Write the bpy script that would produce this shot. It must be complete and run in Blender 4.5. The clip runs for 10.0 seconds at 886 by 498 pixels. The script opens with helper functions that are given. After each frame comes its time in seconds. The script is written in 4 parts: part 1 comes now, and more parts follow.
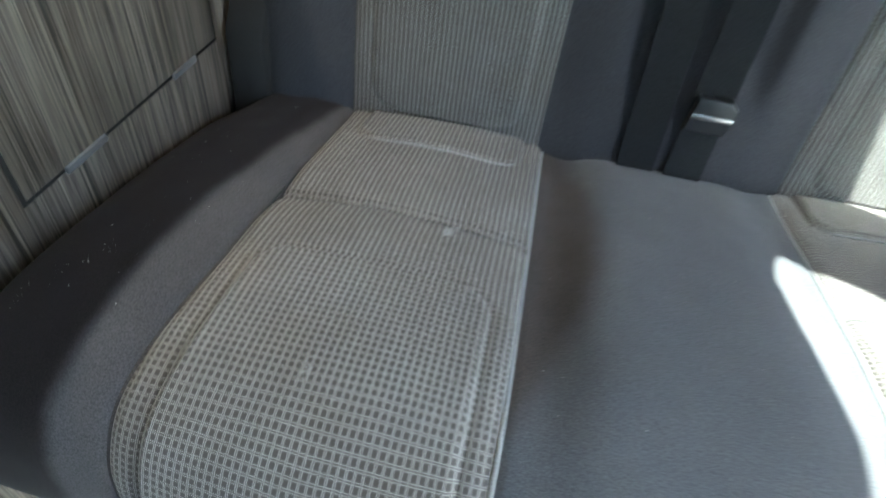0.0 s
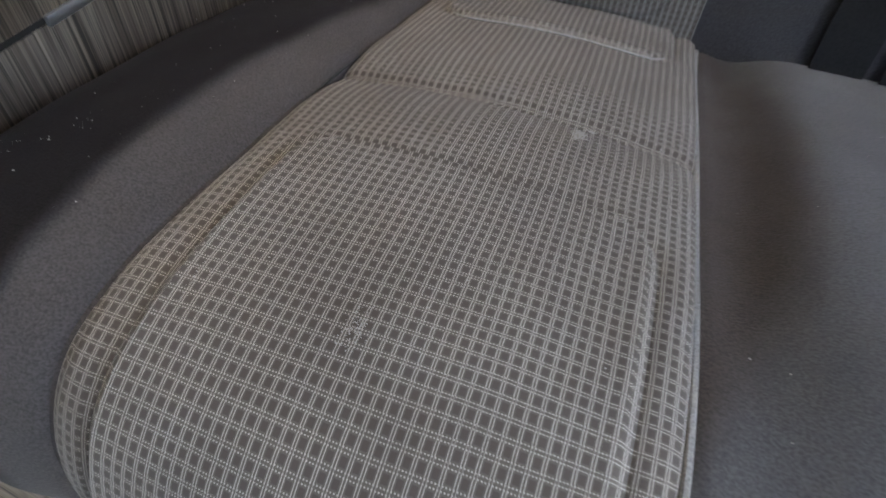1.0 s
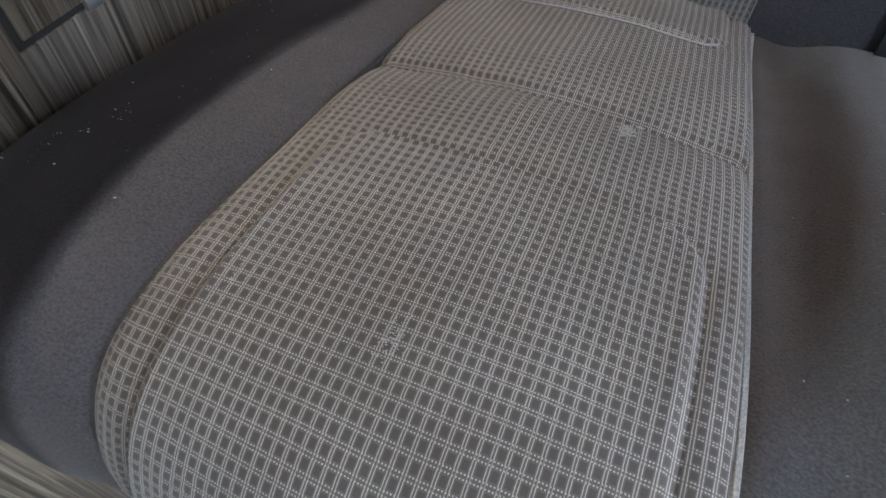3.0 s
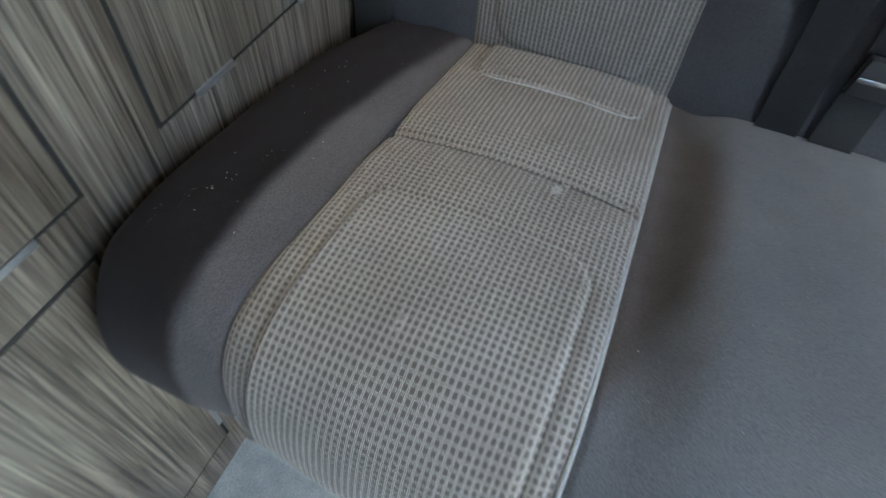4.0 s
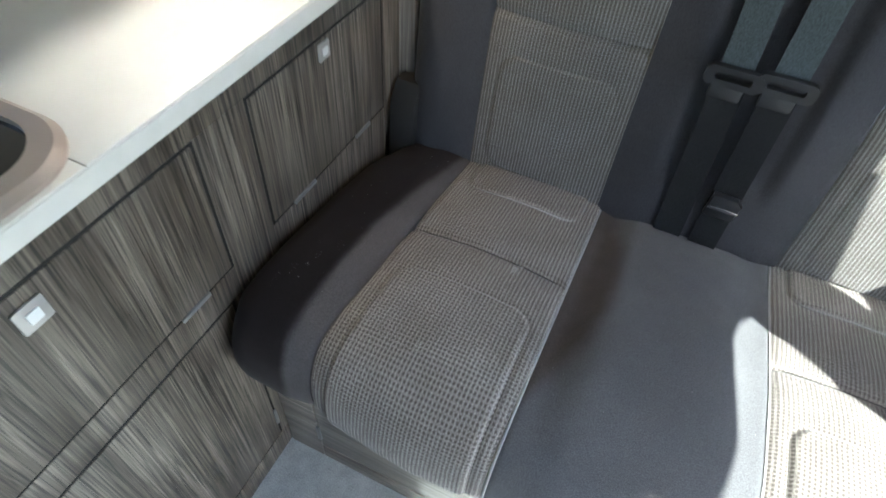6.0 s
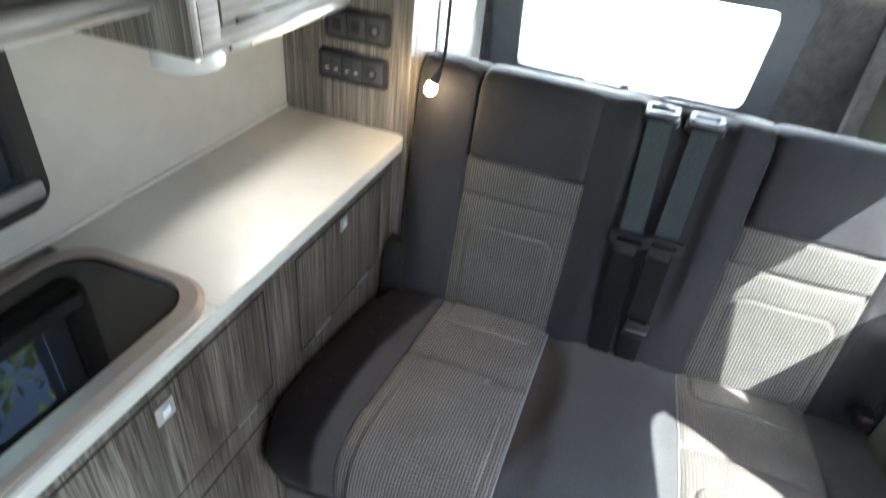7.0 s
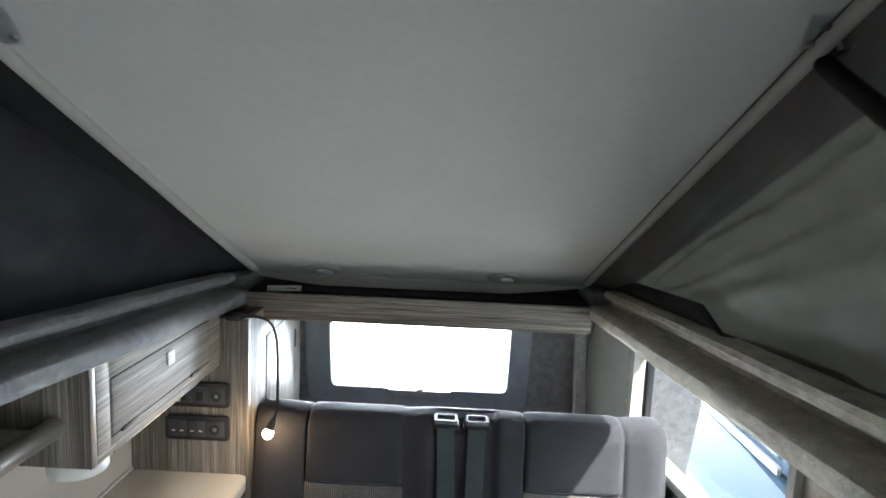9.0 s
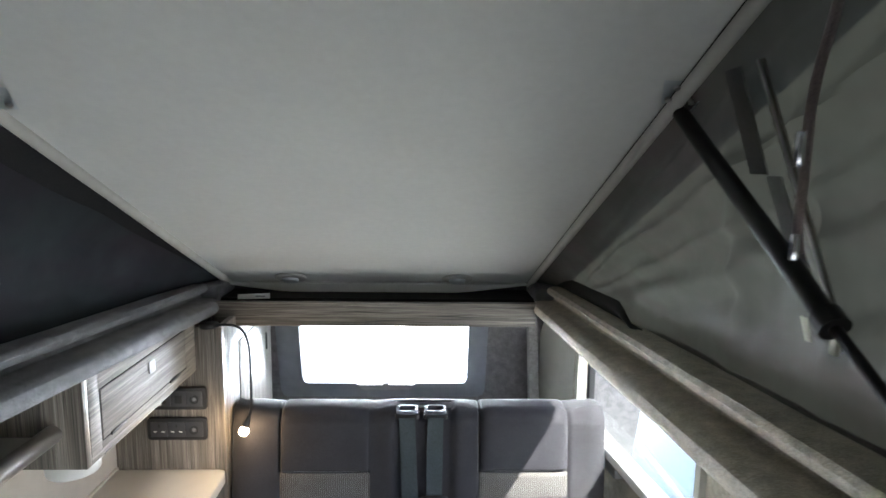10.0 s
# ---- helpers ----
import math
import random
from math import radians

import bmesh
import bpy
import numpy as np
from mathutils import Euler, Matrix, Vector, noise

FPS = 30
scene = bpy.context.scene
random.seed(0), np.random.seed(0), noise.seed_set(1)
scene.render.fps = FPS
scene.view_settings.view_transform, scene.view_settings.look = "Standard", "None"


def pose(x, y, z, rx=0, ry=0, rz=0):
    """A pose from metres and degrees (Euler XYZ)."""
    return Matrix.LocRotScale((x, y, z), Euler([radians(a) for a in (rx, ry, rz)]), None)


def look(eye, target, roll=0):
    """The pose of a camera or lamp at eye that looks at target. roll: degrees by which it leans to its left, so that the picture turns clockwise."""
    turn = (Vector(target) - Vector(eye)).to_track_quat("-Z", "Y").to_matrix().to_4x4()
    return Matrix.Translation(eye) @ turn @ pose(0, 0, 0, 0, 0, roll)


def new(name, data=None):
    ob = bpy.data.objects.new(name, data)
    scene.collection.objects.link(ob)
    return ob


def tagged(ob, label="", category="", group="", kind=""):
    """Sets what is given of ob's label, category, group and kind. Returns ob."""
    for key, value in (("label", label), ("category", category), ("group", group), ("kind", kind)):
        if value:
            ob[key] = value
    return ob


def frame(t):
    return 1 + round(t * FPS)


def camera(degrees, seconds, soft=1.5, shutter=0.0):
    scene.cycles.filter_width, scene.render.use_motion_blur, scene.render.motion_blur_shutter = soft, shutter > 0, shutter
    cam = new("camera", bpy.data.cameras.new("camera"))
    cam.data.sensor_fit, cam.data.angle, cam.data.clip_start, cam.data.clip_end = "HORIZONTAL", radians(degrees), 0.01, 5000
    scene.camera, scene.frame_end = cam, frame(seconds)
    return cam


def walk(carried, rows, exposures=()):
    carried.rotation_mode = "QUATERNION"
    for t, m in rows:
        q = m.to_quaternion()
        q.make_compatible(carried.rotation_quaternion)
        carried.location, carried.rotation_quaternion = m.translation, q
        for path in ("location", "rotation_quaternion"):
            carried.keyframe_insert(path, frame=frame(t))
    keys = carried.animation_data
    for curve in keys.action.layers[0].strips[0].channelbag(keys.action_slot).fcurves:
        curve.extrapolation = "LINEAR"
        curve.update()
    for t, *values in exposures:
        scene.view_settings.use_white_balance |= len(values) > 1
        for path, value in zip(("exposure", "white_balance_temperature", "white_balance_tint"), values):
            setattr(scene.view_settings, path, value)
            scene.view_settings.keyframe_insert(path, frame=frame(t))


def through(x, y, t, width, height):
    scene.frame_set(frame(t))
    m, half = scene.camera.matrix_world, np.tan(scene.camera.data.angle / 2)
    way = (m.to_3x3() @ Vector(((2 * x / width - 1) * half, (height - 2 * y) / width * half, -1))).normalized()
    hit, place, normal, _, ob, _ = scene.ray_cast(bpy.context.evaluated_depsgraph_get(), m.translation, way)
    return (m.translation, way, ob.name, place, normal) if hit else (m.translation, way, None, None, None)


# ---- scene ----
cam = camera(74.1, 10.0, shutter=0.5)
PATH = [
    (0, (0.414, -0.728, 0.985), (0.243, 0.68, -0.425), 7.7),
    (0.5, (0.387, -0.675, 0.888), (0.098, 0.648, -0.584), 6.1),
    (1, (0.37, -0.629, 0.829), (0.02, 0.614, -0.697), 4.8),
    (1.5, (0.362, -0.605, 0.812), (-0.018, 0.574, -0.758), 4.1),
    (2, (0.358, -0.595, 0.816), (-0.034, 0.549, -0.777), 3.8),
    (3.3, (0.36, -0.621, 0.852), (-0.058, 0.51, -0.743), 2.7),
    (3.5, (0.364, -0.629, 0.898), (-0.034, 0.482, -0.717), 4.2),
    (4, (0.401, -0.701, 1.0), (-0.013, 0.41, -0.611), 3.8),
    (4.5, (0.426, -0.777, 1.1), (0.008, 0.332, -0.511), 4.1),
    (5, (0.444, -0.822, 1.176), (0.015, 0.299, -0.424), 4.2),
    (5.2, (0.459, -0.832, 1.202), (0.008, 0.292, -0.389), 3.2),
    (6.3, (0.484, -0.945, 1.328), (-0.021, 0.344, -0.122), 5.6),
    (6.5, (0.496, -1.007, 1.357), (-0.031, 0.346, -0.019), 5.47),
    (7, (0.495, -1.135, 1.492), (0.017, 0.425, 0.336), 6.48),
    (7.5, (0.491, -1.218, 1.553), (0.073, 0.538, 0.69), 6.5),
    (8, (0.519, -1.302, 1.624), (0.234, 0.55, 0.925), 5.82),
    (8.5, (0.54, -1.359, 1.706), (0.405, 0.575, 1.215), 5.2),
    (9, (0.537, -1.452, 1.743), (0.513, 0.531, 1.482), 2.52),
    (9.5, (0.558, -1.542, 1.765), (0.582, 0.44, 1.518), 0.41),
    (10, (0.585, -1.599, 1.810), (0.657, 0.373, 1.519), 0.87),
]
EXPOSURES = [
    (0.0, 3.28, 5950, -1), (0.5, 3.22, 6200, 4), (1.0, 2.98, 6600, 11), (2.0, 2.92, 6600, 11), (3.5, 3.11, 6250, 8), (4.5, 3.30, 5950, -1), (5.0, 3.15, 6000, 1),
    (6.5, 2.78, 6150, 7), (7.0, 2.65, 6150, 7), (7.5, 2.36, 6020, 6), (8.5, 2.14, 6020, 7), (9.0, 2.17, 6200, 12), (9.5, 2.35, 6240, 12), (10.0, 2.53, 6300, 14),
]
walk(cam, [(t, look(eye, target, roll)) for t, eye, target, roll in PATH], EXPOSURES)

# ---- world, sun, exposure ----
world = bpy.data.worlds.new("world")
scene.world = world
world.use_nodes = True
wn = world.node_tree.nodes
sky = wn.new("ShaderNodeTexSky")
sky.sky_type, sky.sun_disc = "NISHITA", False
LED = 150.0
SUN_TO = Vector((1.0, -0.715, 1.42)).normalized()
sky.sun_elevation = math.asin(SUN_TO.z)
sky.sun_rotation = math.atan2(SUN_TO.x, SUN_TO.y)
wn["Background"].inputs["Strength"].default_value = 0.13
world.node_tree.links.new(sky.outputs[0], wn["Background"].inputs["Color"])
sun = new("sun", bpy.data.lights.new("sun", "SUN"))
sun.data.energy, sun.data.angle, sun.data.color = 3.4, radians(0.5), (0.97, 1.0, 0.94)
sun.matrix_world = look((6, -4, 8), Vector((6, -4, 8)) - SUN_TO)


# ---- materials ----
class Nodes:
    """A small wrapper round one material's node tree."""

    def __init__(self, name, rough=0.6, metal=0.0, spec=0.5):
        self.m = bpy.data.materials.new(name)
        self.m.use_nodes = True
        self.t = self.m.node_tree
        self.b = self.t.nodes["Principled BSDF"]
        self.b.inputs["Roughness"].default_value = rough
        self.b.inputs["Metallic"].default_value = metal
        self.b.inputs["Specular IOR Level"].default_value = spec
        self.tc = self.t.nodes.new("ShaderNodeTexCoord")
        self.co = self.tc.outputs["Object"]

    def put(self, socket, value):
        if isinstance(value, bpy.types.NodeSocket):
            self.t.links.new(value, socket)
        elif value is not None:
            socket.default_value = value

    def math(self, op, a, b=None, c=None):
        n = self.t.nodes.new("ShaderNodeMath")
        n.operation = op
        for s, v in zip(n.inputs, (a, b, c)):
            self.put(s, v)
        return n.outputs[0]

    def xyz(self):
        n = self.t.nodes.new("ShaderNodeSeparateXYZ")
        self.put(n.inputs[0], self.co)
        return n.outputs

    def mapped(self, scale):
        n = self.t.nodes.new("ShaderNodeMapping")
        self.put(n.inputs[0], self.co)
        n.inputs["Scale"].default_value = scale
        return n.outputs[0]

    def noise(self, scale, detail=3.0, rough=0.5, vector=None, distort=0.0):
        n = self.t.nodes.new("ShaderNodeTexNoise")
        self.put(n.inputs["Vector"], vector or self.co)
        n.inputs["Scale"].default_value, n.inputs["Detail"].default_value = scale, detail
        n.inputs["Roughness"].default_value, n.inputs["Distortion"].default_value = rough, distort
        return n.outputs["Fac"]

    def ramp(self, fac, stops):
        n = self.t.nodes.new("ShaderNodeValToRGB")
        self.put(n.inputs[0], fac)
        e = n.color_ramp.elements
        while len(e) < len(stops):
            e.new(0.5)
        for k, (p, c) in zip(e, stops):
            k.position = p
            k.color = (*c, 1) if len(c) == 3 else c
        return n.outputs[0]

    def mix(self, fac, a, b, how="MIX"):
        n = self.t.nodes.new("ShaderNodeMix")
        n.data_type, n.blend_type = "RGBA", how
        self.put(n.inputs["Factor"], fac)
        self.put(n.inputs["A"], (*a, 1) if isinstance(a, tuple) and len(a) == 3 else a)
        self.put(n.inputs["B"], (*b, 1) if isinstance(b, tuple) and len(b) == 3 else b)
        return n.outputs["Result"]

    def bump(self, height, strength=0.3, dist=0.002):
        n = self.t.nodes.new("ShaderNodeBump")
        n.inputs["Strength"].default_value, n.inputs["Distance"].default_value = strength, dist
        self.put(n.inputs["Height"], height)
        self.put(self.b.inputs["Normal"], n.outputs[0])

    def colour(self, c):
        self.put(self.b.inputs["Base Color"], (*c, 1) if isinstance(c, tuple) and len(c) == 3 else c)

    def rough(self, r):
        self.put(self.b.inputs["Roughness"], r)


def plain(name, c, rough=0.6, metal=0.0, vary=0.12, scale=30.0, bump=0.0, spec=0.5):
    n = Nodes(name, rough, metal, spec)
    lo = tuple(v * (1 - vary) for v in c)
    hi = tuple(min(1, v * (1 + vary)) for v in c)
    f = n.mix(0.4, n.noise(scale, 4), n.noise(scale / 9, 2))
    n.colour(n.ramp(f, [(0.35, lo), (0.65, hi)]))
    n.rough(n.math("MULTIPLY_ADD", n.noise(scale * 0.7), 0.16, rough - 0.08))
    if bump:
        n.bump(n.noise(scale * 8, 4), bump)
    return n.m


def wood(name, along, light=1.0, gloss=0.42, bands=1.0, contrast=1.0, warm=1.0):
    """Grey-brown straight-grained laminate, streaked along one axis."""
    n = Nodes(name, gloss)
    fine = tuple((5.0 if a == along else 250.0 * bands) for a in "xyz")
    hair = tuple((9.0 if a == along else 620.0 * bands) for a in "xyz")
    mid = tuple((1.6 if a == along else 75.0 * bands) for a in "xyz")
    wide = tuple((0.5 if a == along else 18.0 * bands) for a in "xyz")
    f1 = n.noise(1.0, 3, 0.55, n.mapped(fine), 0.9)
    f0 = n.noise(1.0, 2, 0.5, n.mapped(hair), 0.4)
    f2 = n.noise(1.0, 3, 0.6, n.mapped(mid), 0.6)
    f3 = n.noise(1.0, 2, 0.5, n.mapped(wide), 0.4)
    a = n.ramp(f2, [(0.3, (0.105, 0.090, 0.077)), (0.46, (0.195, 0.175, 0.155)), (0.58, (0.28, 0.26, 0.235)), (0.74, (0.40, 0.38, 0.35))])
    b = n.ramp(f1, [(0.36, (0.20, 0.18, 0.16)), (0.45, (0.66, 0.63, 0.60)), (0.54, (1.05, 1.03, 1.0)), (0.68, (1.42, 1.40, 1.36))])
    h = n.ramp(f0, [(0.35, (0.68, 0.66, 0.64)), (0.6, (1.12, 1.12, 1.11))])
    c = n.ramp(f3, [(0.35, (0.72, 0.69, 0.65)), (0.65, (1.12, 1.11, 1.10))])
    col = n.mix(1.0, n.mix(1.0, n.mix(1.0, a, b, "MULTIPLY"), c, "MULTIPLY"), h, "MULTIPLY")
    col = n.mix(contrast, (0.235, 0.222, 0.205), col)
    n.colour(n.mix(1.0, col, (light * warm, light, light / warm), "MULTIPLY"))
    n.bump(f1, 0.12, 0.001)
    n.rough(n.math("MULTIPLY_ADD", f1, 0.2, gloss - 0.1))
    return n.m


def weave(name, axis, cross=1.0, pale_c=(0.76, 0.72, 0.68), tone=1.0):
    """Checked upholstery: twin pale threads lengthwise, dotted threads crosswise. axis: the lengthwise one."""
    n = Nodes(name, 0.92, 0, 0.25)
    x, y, z = n.xyz()
    v = z
    if axis == "y":
        n.co = n.tc.outputs["UV"]
        x, v, z = n.xyz()
    wob = n.math("MULTIPLY_ADD", n.noise(9.0, 2), 0.0036, -0.0018)
    u = n.math("FRACT", n.math("MULTIPLY", n.math("ADD", x, wob), 1 / 0.0060))
    w = n.math("FRACT", n.math("MULTIPLY", n.math("ADD", v, wob), 1 / 0.0060))

    def line(s, centre, half):
        return n.math("LESS_THAN", n.math("ABSOLUTE", n.math("SUBTRACT", s, centre)), half)

    twin = n.math("MAXIMUM", line(u, 0.2, 0.040), line(u, 0.42, 0.040))
    dots = n.math("MULTIPLY", n.math("MAXIMUM", line(w, 0.25, 0.042), line(w, 0.47, 0.042)),
                  n.math("GREATER_THAN", n.math("FRACT", n.math("MULTIPLY", x, 4 / 0.0060)), 0.52))
    pale = n.math("MAXIMUM", n.math("MULTIPLY", twin, n.math("MULTIPLY_ADD", line(w, 0.36, 0.16), -0.36, 0.76)), n.math("MULTIPLY", dots, 0.95 * cross))
    half = n.math("MAXIMUM", line(u, 0.31, 0.26), n.math("MULTIPLY", line(w, 0.36, 0.26), cross))
    dirt = n.noise(11.0, 4, 0.6)
    base = n.mix(half, tuple(v * tone for v in (0.112, 0.098, 0.088)), tuple(v * tone for v in (0.158, 0.141, 0.129)))
    col = n.mix(n.math("MULTIPLY", pale, n.math("MULTIPLY_ADD", n.noise(600.0, 2), 0.7, 0.33)), base, pale_c)
    col = n.mix(1.0, col, n.ramp(dirt, [(0.3, (0.86, 0.83, 0.79)), (0.7, (1.1, 1.09, 1.07))]), "MULTIPLY")
    n.colour(col)
    n.bump(n.math("ADD", pale, n.math("MULTIPLY", n.noise(900.0, 2), 0.4)), 0.5, 0.0006)
    n.b.inputs["Sheen Weight"].default_value = 0.15
    return n.m


def cloth(name, c, scale=1.0, vary=0.1, seam_shade=False, side_shade=False, sheen=0.2):
    n = Nodes(name, 0.93, 0, 0.25)
    x, y, z = n.xyz()
    f = n.noise(700.0 * scale, 2)
    g = n.noise(7.0, 4, 0.6)
    a = n.ramp(f, [(0.3, tuple(v * 0.72 for v in c)), (0.7, tuple(v * 1.3 for v in c))])
    col = n.mix(1.0, a, n.ramp(g, [(0.3, (1 - vary,) * 3), (0.7, (1 + vary,) * 3)]), "MULTIPLY")
    if seam_shade:
        # painted hollow shade: a long lens shape beside the seam, widest half way back
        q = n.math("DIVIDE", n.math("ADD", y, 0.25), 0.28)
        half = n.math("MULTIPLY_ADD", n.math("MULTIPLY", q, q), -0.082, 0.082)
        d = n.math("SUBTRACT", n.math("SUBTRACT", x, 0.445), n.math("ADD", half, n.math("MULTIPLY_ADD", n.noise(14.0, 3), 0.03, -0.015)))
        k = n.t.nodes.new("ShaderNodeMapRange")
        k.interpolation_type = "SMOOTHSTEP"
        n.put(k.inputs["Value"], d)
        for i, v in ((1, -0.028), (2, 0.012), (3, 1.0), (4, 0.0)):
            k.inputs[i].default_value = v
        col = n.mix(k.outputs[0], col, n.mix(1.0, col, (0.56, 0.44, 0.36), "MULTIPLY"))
    if side_shade:
        # dark brown shade painted in down the side, with a soft uneven limit
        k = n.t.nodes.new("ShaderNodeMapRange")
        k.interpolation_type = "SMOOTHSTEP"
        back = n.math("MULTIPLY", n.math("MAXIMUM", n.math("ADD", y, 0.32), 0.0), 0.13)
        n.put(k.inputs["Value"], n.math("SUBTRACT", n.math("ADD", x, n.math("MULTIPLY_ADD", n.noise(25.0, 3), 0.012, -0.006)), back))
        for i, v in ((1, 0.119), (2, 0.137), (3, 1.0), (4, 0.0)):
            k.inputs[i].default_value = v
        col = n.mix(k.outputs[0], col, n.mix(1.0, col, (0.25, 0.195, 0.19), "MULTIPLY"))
    n.colour(col)
    n.bump(n.math("ADD", f, n.math("MULTIPLY", n.noise(60.0, 3), 0.6)), 0.35, 0.001)
    n.b.inputs["Sheen Weight"].default_value = 0.05 if side_shade else sheen
    n.b.inputs["Sheen Roughness"].default_value = 0.3 if sheen > 0.3 else 0.5
    return n.m


def carpet(name, c):
    n = Nodes(name, 0.97, 0, 0.15)
    f = n.noise(420.0, 4, 0.7)
    g = n.noise(35.0, 4, 0.65)
    a = n.ramp(f, [(0.3, tuple(v * 0.5 for v in c)), (0.7, tuple(v * 1.5 for v in c))])
    n.colour(n.mix(1.0, a, n.ramp(g, [(0.35, (0.78,) * 3), (0.65, (1.2,) * 3)]), "MULTIPLY"))
    n.bump(n.math("ADD", f, g), 0.7, 0.003)
    n.b.inputs["Sheen Weight"].default_value = 0.3
    return n.m


def glass(name, tint=(1, 1, 1), rough=0.0):
    n = Nodes(name, rough, 0, 0.5)
    n.b.inputs["Transmission Weight"].default_value = 1.0
    n.b.inputs["IOR"].default_value = 1.1
    n.colour(tint)
    return n.m


def canvas(name, c, through):
    n = Nodes(name, 0.85, 0, 0.2)
    g = n.noise(6.0, 4, 0.6)
    c = n.mix(n.ramp(n.noise(4.5, 3, 0.6, n.mapped((1.0, 0.7, 2.2))), [(0.45, (0, 0, 0)), (0.62, (0.75,) * 3)]), c, (c[0] * 1.05, c[1] * 0.74, c[2] * 0.86))
    col = n.mix(1.0, c, n.ramp(g, [(0.3, (0.75,) * 3), (0.7, (1.2,) * 3)]), "MULTIPLY")
    n.colour(col)
    n.bump(n.math("ADD", n.noise(900.0, 2), n.math("MULTIPLY", g, 4.0)), 0.3, 0.002)
    tr = n.t.nodes.new("ShaderNodeBsdfTranslucent")
    tr.inputs[0].default_value = (*through, 1)
    add = n.t.nodes.new("ShaderNodeAddShader")
    n.t.links.new(n.b.outputs[0], add.inputs[0])
    n.t.links.new(tr.outputs[0], add.inputs[1])
    n.t.links.new(add.outputs[0], n.t.nodes["Material Output"].inputs[0])
    return n.m


def glow(name, c, strength):
    n = Nodes(name)
    n.colour(c)
    n.b.inputs["Emission Color"].default_value = (*c, 1)
    n.b.inputs["Emission Strength"].default_value = strength
    return n.m


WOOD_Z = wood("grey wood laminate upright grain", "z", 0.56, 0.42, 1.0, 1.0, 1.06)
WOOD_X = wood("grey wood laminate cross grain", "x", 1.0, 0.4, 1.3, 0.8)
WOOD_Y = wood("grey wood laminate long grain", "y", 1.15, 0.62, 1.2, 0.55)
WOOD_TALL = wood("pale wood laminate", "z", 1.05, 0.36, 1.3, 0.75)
TOP = plain("cream worktop laminate", (0.66, 0.64, 0.595), 0.34, vary=0.04, scale=14)
EDGE = plain("pale edge band", (0.62, 0.60, 0.56), 0.45, vary=0.05)
WALLP = plain("beige wall lining", (0.44, 0.415, 0.38), 0.8, vary=0.05, scale=20, bump=0.08)
CHECK_Y = weave("checked upholstery seat", "y")
# darker version of the seat check: the back's shade is put into its colour
CHECK_Z = weave("shaded checked upholstery back", "z", 0.5, (0.46, 0.48, 0.48), 0.72)
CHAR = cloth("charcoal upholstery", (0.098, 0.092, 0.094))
CHAR_SHADE = cloth("brown charcoal upholstery with painted side shade", (0.080, 0.072, 0.072), side_shade=True)
CHAR_HOLLOW = cloth("charcoal upholstery with painted hollow shade", (0.108, 0.107, 0.112), seam_shade=True)
# back cloth darkened below the seat's charcoal in place of shade
CHAR_B = cloth("shaded charcoal upholstery back", (0.045, 0.043, 0.047), sheen=0.45)
PIPE = cloth("pale grey piping", (0.36, 0.35, 0.335))
SEAM = cloth("dark seam", (0.03, 0.03, 0.03))
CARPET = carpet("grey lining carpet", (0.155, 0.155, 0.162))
CARPET_L = carpet("light grey lining carpet", (0.33, 0.32, 0.30))
CARPET_D = carpet("dark grey lining carpet", (0.115, 0.115, 0.122))
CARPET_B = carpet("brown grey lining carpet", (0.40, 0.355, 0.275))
ROOF = plain("pale grey roof lining", (0.70, 0.705, 0.675), 0.85, vary=0.03, scale=60, bump=0.05)
ROOF_EDGE = plain("pale roof edge", (0.50, 0.49, 0.45), 0.7, vary=0.06)
FLOOR = plain("grey speckled vinyl floor", (0.36, 0.38, 0.37), 0.5, vary=0.25, scale=300, bump=0.05)
BLACK = plain("black plastic", (0.018, 0.018, 0.02), 0.42, vary=0.2)
GAP = plain("dark gap", (0.012, 0.011, 0.010), 0.8, vary=0.1)
CHROME = plain("chrome", (0.72, 0.72, 0.73), 0.22, 1.0, vary=0.03)
ZINC = plain("zinc plated steel", (0.58, 0.62, 0.63), 0.4, 0.1, vary=0.1, scale=60)
ALU = plain("brushed aluminium", (0.62, 0.60, 0.57), 0.30, 1.0, vary=0.06, scale=90)
ALU_D = plain("grey metal trim", (0.30, 0.30, 0.31), 0.4, 0.8, vary=0.08)
BELT = cloth("black belt webbing", (0.014, 0.014, 0.015), 0.6, sheen=0.02)
BELT_G = cloth("grey green belt webbing", (0.058, 0.070, 0.072), 0.6)
WHITE = plain("white plastic", (0.72, 0.72, 0.70), 0.4, vary=0.03)
dg = Nodes("black glass lid", 0.012, 0, 0.5)
dg.colour(dg.ramp(dg.noise(3.0), [(0.3, (0.010, 0.009, 0.009)), (0.7, (0.014, 0.013, 0.012))]))
DARKGLASS = dg.m
GLASS = glass("clear window glass", (0.93, 0.97, 0.97))
TINT = glass("dark tinted window glass", (0.80, 0.82, 0.84))
# darker copy of the right-hand canvas: the left side's shade is in its colour
CANVAS_L = canvas("shaded blue grey canvas", (0.030, 0.035, 0.039), (0.0010, 0.0013, 0.0014))
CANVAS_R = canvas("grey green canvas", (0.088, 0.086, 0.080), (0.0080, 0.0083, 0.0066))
PAPER = plain("white paper tag", (0.7, 0.7, 0.68), 0.7, vary=0.03)
CREAM = plain("beige pillar lining", (0.46, 0.45, 0.39), 0.6, vary=0.05)
LINT = plain("pale lint", (0.44, 0.42, 0.40), 0.95, vary=0.1)


# ---- mesh helpers ----
def box(x0, x1, y0, y1, z0, z1, bevel=0.002, seg=2):
    bm = bmesh.new()
    bmesh.ops.create_cube(bm, size=1.0)
